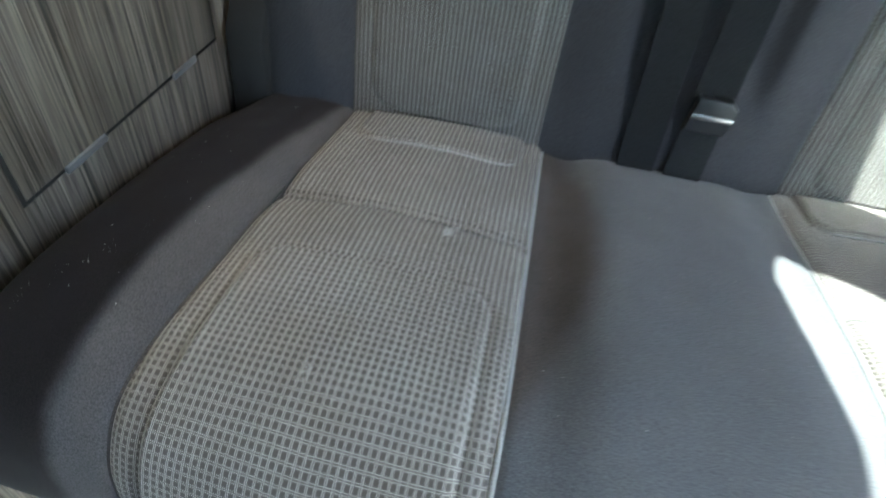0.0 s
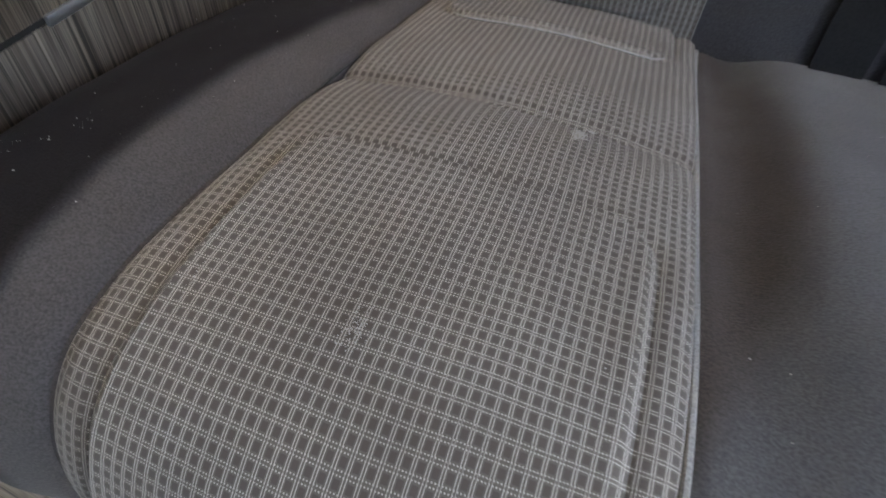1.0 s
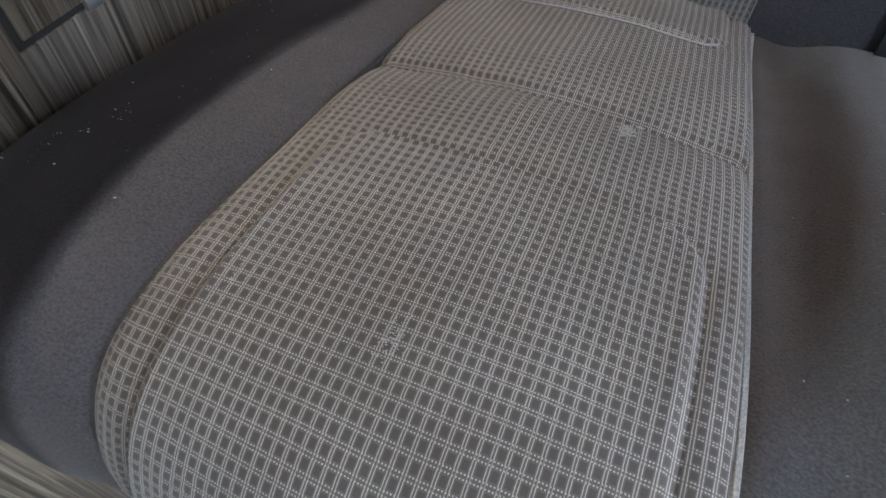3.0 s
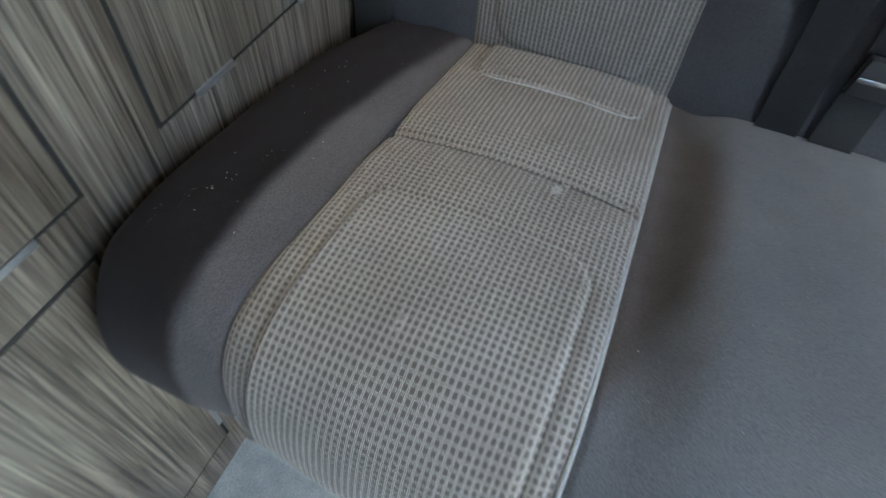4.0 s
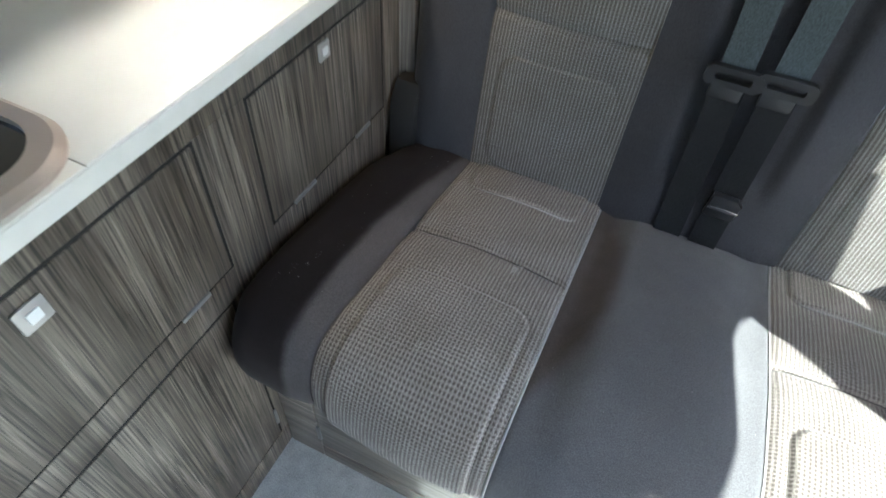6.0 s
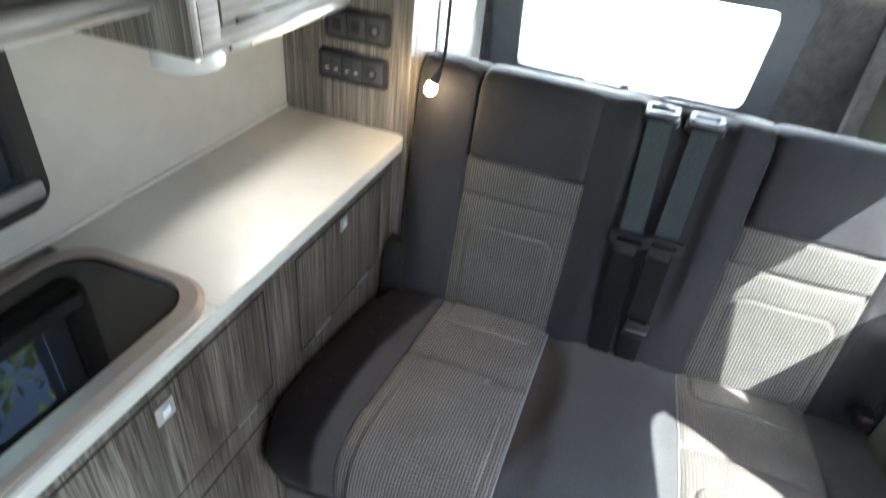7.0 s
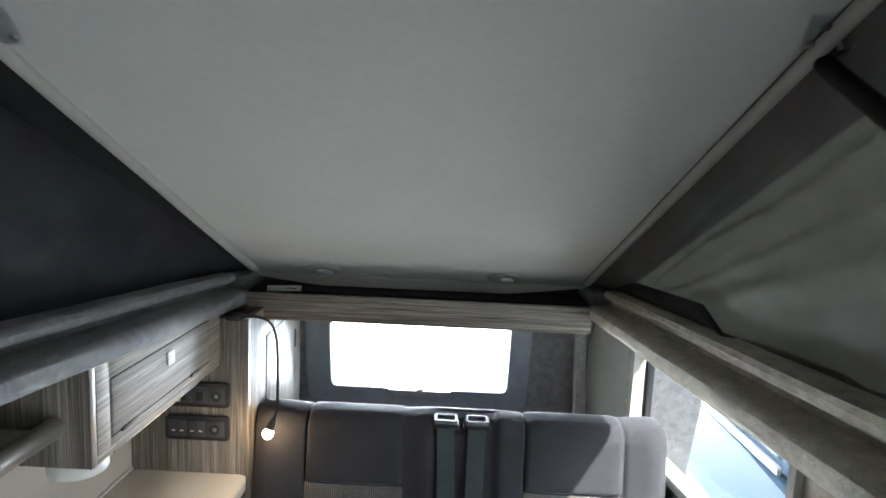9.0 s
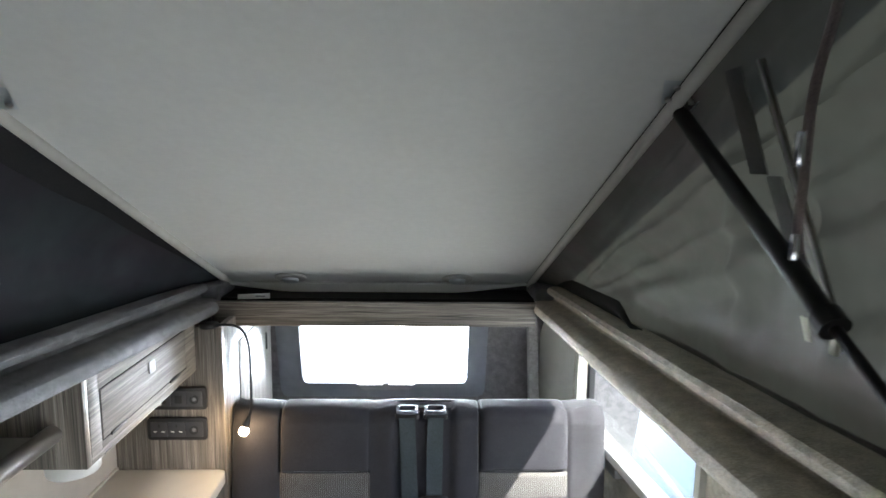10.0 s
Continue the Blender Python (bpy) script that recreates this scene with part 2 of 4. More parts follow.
    for v in bm.verts:
        v.co = Vector(((x0 + x1) / 2 + v.co.x * (x1 - x0), (y0 + y1) / 2 + v.co.y * (y1 - y0), (z0 + z1) / 2 + v.co.z * (z1 - z0)))
    b = min(bevel, 0.45 * min(x1 - x0, y1 - y0, z1 - z0))
    if b > 0:
        bmesh.ops.bevel(bm, geom=list(bm.edges), offset=b, segments=seg, profile=0.5, affect="EDGES")
    return bm


def prism(points, axis, a, b, bevel=0.0, seg=2):
    """A flat outline pushed along an axis from a to b. The outline's pair are the other two axes in order."""
    bm = bmesh.new()
    put = {"x": lambda p, q, d: (d, p, q), "y": lambda p, q, d: (p, d, q), "z": lambda p, q, d: (p, q, d)}[axis]
    lo = [bm.verts.new(put(p, q, a)) for p, q in points]
    hi = [bm.verts.new(put(p, q, b)) for p, q in points]
    n = len(points)
    bm.faces.new(lo), bm.faces.new(hi)
    for i in range(n):
        bm.faces.new((lo[i], lo[(i + 1) % n], hi[(i + 1) % n], hi[i]))
    bmesh.ops.recalc_face_normals(bm, faces=bm.faces)
    if bevel:
        ends = [e for e in bm.edges if len({f.index for f in e.link_faces}) and (all(v in lo for v in e.verts) or all(v in hi for v in e.verts))]
        bmesh.ops.bevel(bm, geom=ends, offset=bevel, segments=seg, profile=0.5, affect="EDGES")
    return bm


def rounded(x0, x1, y0, y1, r, n=5):
    """The outline of a rectangle with round corners."""
    out = []
    for cx, cy, a in ((x1 - r, y1 - r, 0), (x0 + r, y1 - r, 90), (x0 + r, y0 + r, 180), (x1 - r, y0 + r, 270)):
        out += [(cx + r * math.cos(radians(a + 90 * i / n)), cy + r * math.sin(radians(a + 90 * i / n))) for i in range(n + 1)]
    return out


def ring(outer, inner, axis, a, b):
    """A frame between two outlines of equal count, with depth."""
    bm = bmesh.new()
    put = {"x": lambda p, q, d: (d, p, q), "y": lambda p, q, d: (p, d, q), "z": lambda p, q, d: (p, q, d)}[axis]
    L = [[bm.verts.new(put(p, q, d)) for p, q in line] for d in (a, b) for line in (outer, inner)]
    n = len(outer)
    for i in range(n):
        j = (i + 1) % n
        for s, t in ((0, 1), (1, 3), (3, 2), (2, 0)):
            bm.faces.new((L[s][i], L[s][j], L[t][j], L[t][i]))
    bmesh.ops.recalc_face_normals(bm, faces=bm.faces)
    return bm


def tube(path, r, sides=10, taper=None):
    """A round bar along a line of points."""
    bm = bmesh.new()
    pts = [Vector(p) for p in path]
    rings, up = [], None
    for i, p in enumerate(pts):
        d = (pts[min(i + 1, len(pts) - 1)] - pts[max(i - 1, 0)]).normalized()
        if up is None:
            up = Vector((0, 0, 1)) if abs(d.z) < 0.9 else Vector((1, 0, 0))
        s = d.cross(up).normalized()
        up = s.cross(d).normalized()
        rad = r if taper is None else r * taper[i]
        rings.append([bm.verts.new(p + (s * math.cos(k) + up * math.sin(k)) * rad) for k in [2 * math.pi * q / sides for q in range(sides)]])
    for a, b in zip(rings, rings[1:]):
        for q in range(sides):
            bm.faces.new((a[q], a[(q + 1) % sides], b[(q + 1) % sides], b[q]))
    bm.faces.new(rings[0]), bm.faces.new(rings[-1])
    bmesh.ops.recalc_face_normals(bm, faces=bm.faces)
    return bm


def sheet(fn, us, vs, thick=0.0):
    """A grid of points fn(u, v); with thickness along its normals when asked."""
    bm = bmesh.new()
    g = [[bm.verts.new(fn(u, v)) for v in vs] for u in us]
    for i in range(len(us) - 1):
        for j in range(len(vs) - 1):
            bm.faces.new((g[i][j], g[i + 1][j], g[i + 1][j + 1], g[i][j + 1]))
    bm.normal_update()
    if thick:
        bmesh.ops.solidify(bm, geom=list(bm.faces), thickness=thick)
    return bm


def span(a, b, n):
    return [a + (b - a) * i / n for i in range(n + 1)]


def part(name, bm, material, parent=None, label="", smooth=True):
    me = bpy.data.meshes.new(name)
    bm.to_mesh(me)
    bm.free()
    me.materials.append(material)
    if smooth:
        me.shade_smooth()
        me.set_sharp_from_angle(angle=radians(38))
    ob = new(name, me)
    if parent:
        ob.parent = parent
    if label:
        ob["label"] = label
    return ob


def thing(name, label, category, group="", kind="", at=(0, 0, 0)):
    ob = new(name)
    ob.location = at
    ob.empty_display_size = 0.05
    return tagged(ob, label, category, group, kind)


def joined(*bms):
    out = bmesh.new()
    for b in bms:
        me = bpy.data.meshes.new("tmp")
        b.to_mesh(me)
        out.from_mesh(me)
        b.free()
        bpy.data.meshes.remove(me)
    return out


def structure(name, bm, material, label, category):
    return tagged(part(name, bm, material), label, category, kind="structure")


# ---- the van's shell ----
Y0, Y1 = -2.9, 0.70
structure("floor", box(-0.6, 1.32, Y0, Y1, -0.05, 0.0, 0.0), FLOOR, "grey speckled vinyl camper van floor", "floor")


def panelled(axis, d0, d1, u0, u1, w0, w1, holes, shear=None):
    """A wall with thickness and openings cut through it. holes: (u0, u1, w0, w1), in order along u, apart from one another."""
    bms = []
    put = (lambda a, b, c, e: box(d0, d1, a, b, c, e, 0)) if axis == "x" else (lambda a, b, c, e: box(a, b, d0, d1, c, e, 0))
    u = u0
    for a, b, c, e in holes:
        bms.append(put(u, a, w0, w1))
        if c > w0:
            bms.append(put(a, b, w0, c))
        if e < w1:
            bms.append(put(a, b, e, w1))
        u = b
    bms.append(put(u, u1, w0, w1))
    bm = joined(*bms)
    if shear:
        for v in bm.verts:
            v.co.x += shear(v.co.y)
    return bm


def slant(y):
    return -0.12 * (y - 0.26)


structure("wall_left", panelled("x", -0.40, -0.28, Y0, Y1, 0.0, 1.50, [(-1.28, -0.652, 1.02, 1.345)] ), WALLP,
          "beige lined van side wall with a small window", "wall")
structure("wall_right", panelled("x", 1.17, 1.19, Y0, Y1, 0.0, 1.54, [(-1.42, -0.59, 0.0, 1.527), (-0.355, 0.37, 0.945, 1.445)], slant), CARPET_B,
          "brown grey carpeted van side wall with window and door openings", "wall")
corner = prism([(-0.588, 1.35), (-0.588, 1.528), (-1.14, 1.528), (-1.06, 1.518), (-0.98, 1.495), (-0.88, 1.464), (-0.76, 1.455), (-0.70, 1.444), (-0.65, 1.41)], "x", 1.1705, 1.1895)
for v in corner.verts:
    v.co.x += slant(v.co.y)
structure("trim_door_corner", corner, CARPET_B, "rounded upper corner of the door opening", "trim")
structure("wall_front", panelled("y", Y0 - 0.1, Y0, -0.6, 1.7, 0.0, 1.6, [(0.1, 1.1, 0.95, 1.45)]), CARPET_D, "dark cab end of the van with windscreen opening", "wall")
structure("roof_front", box(-0.6, 1.7, Y0, -1.92, 1.56, 1.62, 0), CARPET_D, "dark carpeted roof over the cab", "ceiling")

# rear tailgate: a leaning carpeted panel with the window through it
def lean(z):
    return 0.66 - 0.24 * (z - 0.91)


WX0, WX1, WZ0, WZ1 = 0.118, 0.771, 0.936, 1.203
hole = [(WX1 - 0.001, WZ1 - 0.021), (WX1 - 0.008, WZ1 - 0.006), (WX1 - 0.021, WZ1), (0.563, WZ1), (0.528, WZ1 + 0.024), (0.348, WZ1 + 0.024), (0.318, WZ1), (WX0 + 0.020, WZ1),
        (WX0 + 0.007, WZ1 - 0.006), (WX0 + 0.001, WZ1 - 0.021), (WX0 + 0.001, WZ0 + 0.021), (WX0 + 0.008, WZ0 + 0.006), (WX0 + 0.021, WZ0), (WX1 - 0.021, WZ0), (WX1 - 0.008, WZ0 + 0.006), (WX1 - 0.001, WZ0 + 0.021)]
tail = joined(
    prism([(-0.5, 0.0), (1.5, 0.0), (1.5, WZ0), (-0.5, WZ0)], "y", 0, 0.05),
    prism([(-0.5, WZ0), (WX0, WZ0), (WX0, WZ1), (-0.5, WZ1)], "y", 0, 0.05),
    prism([(WX1, WZ0), (1.5, WZ0), (1.5, WZ1), (WX1, WZ1)], "y", 0, 0.05),
    prism([(-0.5, WZ1), (0.318, WZ1), (0.348, WZ1 + 0.024), (0.528, WZ1 + 0.024), (0.563, WZ1), (1.5, WZ1), (1.5, 1.45), (-0.5, 1.45)], "y", 0, 0.05),
)
for v in tail.verts:
    v.co.y += lean(v.co.z)
structure("wall_rear", tail, carpet("tailgate lining carpet", (0.185, 0.175, 0.175)), "dark grey carpeted tailgate with a wide window", "wall")
rim = ring([(0.437 + (x - 0.4445) * 1.25, 1.063 + (z - 1.0695) * 1.42) for x, z in hole], hole, "y", -0.010, 0.0)
for v in rim.verts:
    v.co.y += lean(v.co.z)
window_r = thing("window_rear", "wide tailgate window in a grey moulded surround", "window", kind="structure")
part("window_frame", rim, plain("grey surround fabric", (0.22, 0.23, 0.25), 0.85, vary=0.08, bump=0.1), window_r)
pane = prism([(0.108, 0.92), (0.78, 0.92), (0.78, 1.235), (0.108, 1.235)], "y", 0.030, 0.034)
for v in pane.verts:
    v.co.y += lean(v.co.z)
p = part("pane", pane, GLASS, window_r)
p.visible_shadow = False
latch = joined(prism([(0.333, 0.937), (0.563, 0.937), (0.538, 0.914), (0.358, 0.914)], "y", lean(0.935) - 0.028, lean(0.935) - 0.012, 0.003),
               box(0.436, 0.460, lean(0.935) - 0.036, lean(0.935) - 0.014, 0.927, 0.949, 0.004))
part("latch", latch, ALU_D, window_r, "grey tailgate latch plate")

# lining over the rear load space, pillar and the dark right-hand panel
structure("ceiling_rear", box(-0.45, 1.3, 0.16, Y1, 1.352, 1.372, 0), CARPET_D, "dark carpet lining above the tailgate", "ceiling")
pil = prism([(1.01, 0.86), (1.05, 0.86), (1.02, 1.36), (0.985, 1.36)], "y", 0.56, 0.60, 0.006)
structure("trim_rear_pillar", pil, CARPET_L, "grey carpeted rear pillar trim", "trim")
structure("rear_pillar", sheet(lambda u, v: (1.05 + 0.13 * u ** 0.8, 0.60 - 0.22 * u, 0.5 + 0.86 * v), span(0, 1, 8), span(0, 1, 6), 0.02), CREAM,
          "beige rear corner pillar lining", "pillar")
structure("pillar_middle", sheet(lambda u, v: (1.17 + slant(-0.36 - 0.225 * u) - 0.028 * math.sin(math.pi * u), -0.36 - 0.225 * u, 0.02 + 1.36 * v), span(0, 1, 12), span(0, 1, 6), 0.015), CARPET_B,
          "brown carpeted pillar between side windows", "pillar")

# side window
window_s = thing("window_side", "side window with a bright sill rail, sunlit yard beyond", "window", kind="structure")
fr = ring(rounded(-0.37, 0.385, 0.905, 1.45, 0.03), rounded(-0.350, 0.36, 0.958, 1.44, 0.03), "x", 1.150, 1.1695)
for v in fr.verts:
    v.co.x += slant(v.co.y)
part("window_frame", fr, CREAM, window_s)
gl = box(1.175, 1.179, -0.354, 0.369, 0.946, 1.444, 0)
for v in gl.verts:
    v.co.x += slant(v.co.y)
p = part("pane", gl, GLASS, window_s)
p.visible_shadow = False
div = box(1.152, 1.172, 0.265, 0.29, 0.96, 1.40, 0.003)
for v in div.verts:
    v.co.x += slant(v.co.y)
part("mullion", div, BLACK, window_s)
sill = box(1.116, 1.1490, -0.345, 0.30, 0.936, 0.966, 0.006)
for v in sill.verts:
    v.co.x += slant(v.co.y)
part("window_sill", sill, WHITE, window_s, "pale sliding window rail")
catch = joined(box(1.120, 1.1495, -0.02, 0.20, 0.900, 0.935, 0.004), box(1.108, 1.118, 0.05, 0.075, 0.930, 0.976, 0.004))
for v in catch.verts:
    v.co.x += slant(v.co.y)
part("catch", catch, ALU_D, window_s, "dark window catch")

# left window above the sink
window_l = thing("window_left", "small dark tinted kitchen window with a grey frame", "window", kind="structure")
part("window_frame", ring(rounded(-1.305, -0.626, 0.995, 1.372, 0.035), rounded(-1.275, -0.655, 1.03, 1.343, 0.03), "x", -0.285, -0.262), GAP, window_l)
part("window_sill", box(-0.2615, -0.248, -1.31, -0.642, 1.018, 1.046, 0.006, 3), ALU_D, window_l, "grey sliding window rail")
part("reveal", ring([(-1.279, 1.021), (-0.653, 1.021), (-0.653, 1.344), (-1.279, 1.344)], [(-1.272, 1.028), (-0.660, 1.028), (-0.660, 1.337), (-1.272, 1.337)], "x", -0.40, -0.286), BLACK, window_l)
p = part("pane", box(-0.36, -0.355, -1.27, -0.662, 1.03, 1.335, 0), TINT, window_l)
p.visible_shadow = False


# ---- roof aperture rails, pop-up roof and its canvas ----
def side_rail(name, sign, x_in, mat, label):
    """sign: +1 for the rail whose body lies towards larger x."""
    prof = [(0.10, -0.004), (0.035, -0.004), (0.014, 0.0), (0.004, 0.008), (0.0, 0.02), (0.003, 0.033), (0.014, 0.041), (0.034, 0.043), (0.062, 0.043), (0.068, 0.047),
            (0.068, 0.058), (0.056, 0.061), (0.048, 0.068), (0.046, 0.077), (0.052, 0.085), (0.066, 0.088), (0.088, 0.087), (0.112, 0.083), (0.135, 0.074), (0.16, 0.05), (0.16, -0.004)]
    ys = span(0.17, -1.95, 40)

    def at(u, k):
        px, pz = prof[int(k)]
        w = 0.0015 * noise.noise(Vector((u * 7, k * 0.7, sign)))
        return (x_in + sign * px + w, u, 1.350 + 0.080 * (0.13 - u) + pz + w)

    bm = sheet(at, ys, range(len(prof)))
    bmesh.ops.recalc_face_normals(bm, faces=bm.faces)
    return structure(name, bm, mat, label, "roof rail")


for nm, xa, xb, up in (("cant_left", -0.45, -0.12, 0.0), ("cant_right", 1.085, 1.75, 0.055)):
    structure(nm, sheet(lambda u, v: ((xa if u == 0 else (xb if xb < 0 else 1.20 + slant(v))), v, 1.395 + up + 0.085 * (0.13 - v)), [0, 1], [0.70, -1.95], 0.03), CARPET_D, "carpeted side of the roof", "ceiling")
# right roll in lighter carpet than the left, its light put into the colour
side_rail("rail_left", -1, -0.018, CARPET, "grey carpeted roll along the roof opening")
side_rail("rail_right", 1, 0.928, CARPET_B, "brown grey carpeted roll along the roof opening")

HINGE_Y, HINGE_Z, RISE = 0.31, 1.415, 0.459


def roof_z(y):
    return HINGE_Z + RISE * (HINGE_Y - y)


def roof_point(x, y):
    u = (x - 0.43) / 0.51
    return (x, y, roof_z(y) + 0.012 * (1 - u * u) * min(1, (HINGE_Y - y) / 0.3))


roof_bm = sheet(roof_point, span(-0.038, 0.94, 24), span(HINGE_Y, -2.05, 40), 0.02)
structure("ceiling", roof_bm, ROOF, "pale grey lined underside of the raised pop-up roof", "ceiling")
def shell_point(u, v):
    """The outer roof skin: it overhangs the canvas and turns down at its sides."""
    x = 0.446 + 0.605 * max(-1.0, min(1.0, u))
    lip = 0.045 * max(0.0, abs(u) - 1.0) / 0.12
    return (x, v, roof_z(v) + 0.030 + 0.05 * (1 - min(1.0, abs(u)) ** 4) - lip)


structure("roof_shell", sheet(shell_point, [-1.12] + span(-1, 1, 20) + [1.12], span(HINGE_Y + 0.06, -2.12, 12), 0.006), plain("white roof paint", (0.72, 0.72, 0.71), 0.35, vary=0.02), "white outer skin of the raised roof", "roof")
# unseen gutters, added to keep sun off the foot of the canvas
for nm, x in (("gutter_left", -0.20), ("gutter_right", 1.105)):
    structure(nm, sheet(lambda u, v: (x + (0.012 if u else -0.012), v, 1.343 + 0.085 * (0.13 - v) + 0.150 - (0.10 if u in (0, 3) else 0.0)), [0, 1, 2, 3], span(0.30, -1.98, 8), 0.004), ROOF_EDGE, "unseen gutter added beside the roof opening to shade the canvas foot", "trim")
for nm, x in (("trim_roof_left", -0.043), ("trim_roof_right", 0.945)):
    structure(nm, tube([(x, y, roof_z(y) - 0.003) for y in span(HINGE_Y, -2.05, 12)], 0.012, 10), ROOF_EDGE, "pale grey edge trim of the raised roof", "trim")
    s = 1 if x > 0.4 else -1
    if s > 0:
        structure(nm + "_seam", tube([(x - s * 0.0135, y, roof_z(y) - 0.004) for y in span(HINGE_Y, -2.05, 12)], 0.0009, 6), GAP, "thin dark seam along the roof edge", "trim")
lip = prism([(-0.08, 0.034), (-0.07, 0.026), (0.11, 0.004), (0.16, 0.0), (0.70, 0.0), (0.75, 0.004), (0.93, 0.026), (0.94, 0.034)], "y", 0, 0.016, 0.005)
lip.transform(Matrix.Translation((0, HINGE_Y - 0.022, HINGE_Z - 0.030)))
structure("trim_roof_rear", lip, ROOF, "pale rear edge of the raised roof", "trim")
for nm, xa, xb in (("corner_left", -0.30, -0.035), ("corner_right", 0.94, 1.22)):
    structure(nm, box(xa, xb, 0.172, 0.36, 1.3735, 1.428, 0.01), CARPET, "grey carpeted corner beside the roof hinge", "trim")
structure("rear_gap", box(-0.14, 1.0, 0.20, 0.335, 1.376, 1.386, 0), GAP, "dark shelf gap under the roof hinge", "trim")
structure("rear_upstand", box(-0.16, 1.02, 0.335, 0.35, 1.376, 1.47, 0), CARPET_D, "dark carpeted upstand at the roof hinge", "trim")


def bell(d, w):
    return math.exp(-(d / w) ** 2)


TENSION = ((-0.052, 0.02, 0.007, 0.010), (-0.095, 0.05, 0.012, 0.013), (-0.118, 0.10, 0.006, 0.009), (-0.16, 0.12, 0.013, 0.020))


def canvas_at(y, z, x_low, x_top, folds, seed):
    z0 = 1.343 + 0.085 * (0.13 - y) + 0.07
    z1 = max(roof_z(y) - 0.004, z0 + 0.001)
    h = z1 - z0
    v = (z - z0) / h
    sag = math.sin(math.pi * v) * min(1, h / 0.25)
    fold = noise.noise(Vector((y * 3.2 + z * 4.5, z * 1.3 - y * 0.8, seed))) * (0.022 if x_low > 0.4 else 0.040) + noise.noise(Vector((y * 9 + z * 13, z * 3 - y * 2, seed + 3))) * 0.018
    fold += 0.010 * abs(noise.noise(Vector((y * 5 + z * 21, z * 5 - y * 9, seed + 5))))
    crease = 0.012 * bell(y + 0.86 + 0.25 * (z - 1.9), 0.02) + 0.010 * bell(y + 0.97, 0.015)
    pull = 0.0
    for a, b, amp, wid in TENSION:
        pull += (2.0 if x_low > 0.4 else 0.5) * amp * (0.6 + 0.8 * noise.noise(Vector((y * 2.3, a * 40, 2.0)))) * bell(z - roof_z(y) - a - b * y - 0.012 * noise.noise(Vector((y * 4, a * 30, 6.0))), wid)
    bow = 0.034 * math.sin(math.pi * v) * min(1, h / 0.3) * (1 if x_low > 0.4 else -1)
    return x_low + (x_top - x_low) * v + bow + folds * (sag * (fold + crease) + pull * min(1, h / 0.3))


LEFT_CANVAS, RIGHT_CANVAS = (-0.135, -0.047, 0.5, 2.0), (1.05, 0.948, -1.0, 7.0)


def canvas_side(name, mat, shape):
    def at(u, v):
        y = 0.30 + u * (-2.05 - 0.30)
        z0 = 1.343 + 0.085 * (0.13 - y) + 0.07
        z = z0 + (max(roof_z(y) - 0.004, z0 + 0.001) - z0) * v
        return (canvas_at(y, z, *shape), y, z)

    return structure(name, sheet(at, span(0, 1, 170), span(0, 1, 60)), mat, "dark creased canvas side of the pop-up roof", "roof canvas")


def on_canvas(p, q, width, n=20, lift=0.003):
    """A flat band lying on the right-hand canvas from p to q, both (y, z)."""
    def at(u, w):
        y, z = p[0] + (q[0] - p[0]) * u + width * (w - 0.5), p[1] + (q[1] - p[1]) * u
        x = sum(canvas_at(p[0] + (q[0] - p[0]) * k, p[1] + (q[1] - p[1]) * k, *RIGHT_CANVAS) for k in (0.1, 0.3, 0.5, 0.7, 0.9)) / 5
        tilt = (RIGHT_CANVAS[1] - RIGHT_CANVAS[0]) / 0.42 * (q[1] - p[1]) * (u - 0.5)
        return (x + tilt - 0.014 - lift - 0.001 * math.sin(math.pi * w), y, z)

    return sheet(at, span(0, 1, n), span(0, 1, 5), 0.0015)


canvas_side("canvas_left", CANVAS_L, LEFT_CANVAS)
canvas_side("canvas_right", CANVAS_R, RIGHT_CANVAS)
structure("canvas_flap", sheet(lambda u, v: (1.026 - 0.014 * v - 0.014 * math.sin(math.pi * v), 0.24 - 0.72 * u, 1.343 + 0.085 * (0.13 - 0.24 + 0.72 * u) + 0.088 + min(0.046, 0.25 * u + 0.004, 0.3 * (1 - u) + 0.002) * v), span(0, 1, 20), span(0, 1, 8), 0.004), BELT,
          "dark stowage flap along the foot of the canvas", "roof canvas")
# dark strip added along the left roof edge where the folds only cast shade
structure("canvas_fold_shade", sheet(lambda u, v: (-0.044 - 0.010 * v + 0.004 * noise.noise(Vector((u * 9, v * 2, 3.0))), 0.10 - 2.1 * u, roof_z(0.10 - 2.1 * u) - 0.010 - (0.008 + 0.13 * u) * v * (1 + 0.25 * noise.noise(Vector((u * 11, 0.5, 1.0))))), span(0, 1, 60), span(0, 1, 4), 0.002), BELT,
          "dark strip added as fold shade along the top of the canvas", "roof canvas")
structure("canvas_front", sheet(lambda u, v: (-0.14 + 1.19 * u, -1.96 - 0.09 * v + 0.012 * noise.noise(Vector((u * 6, v * 5, 1))), 1.5 + (roof_z(-2.05) - 1.5) * v), span(0, 1, 30), span(0, 1, 24)),
          CANVAS_R, "grey canvas front of the pop-up roof", "roof canvas")

# ---- kitchen run ----
CATCH = plain("satin grey metal", (0.42, 0.40, 0.38), 0.38, 0.4, vary=0.05)


def lock(parent, y, z, x=0.0, s=0.017):
    """Square push-button catch on a face that looks along +x."""
    plate = part("catch_plate", prism(rounded(y - s, y + s, z - s, z + s, 0.003), "x", x + 0.0005, x + 0.004, 0.001), CATCH, parent, "square satin metal push catch")
    part("button", prism(rounded(y - s * 0.45, y + s * 0.45, z - s * 0.45, z + s * 0.45, 0.002), "x", x + 0.004, x + 0.0065, 0.001), WHITE, plate)


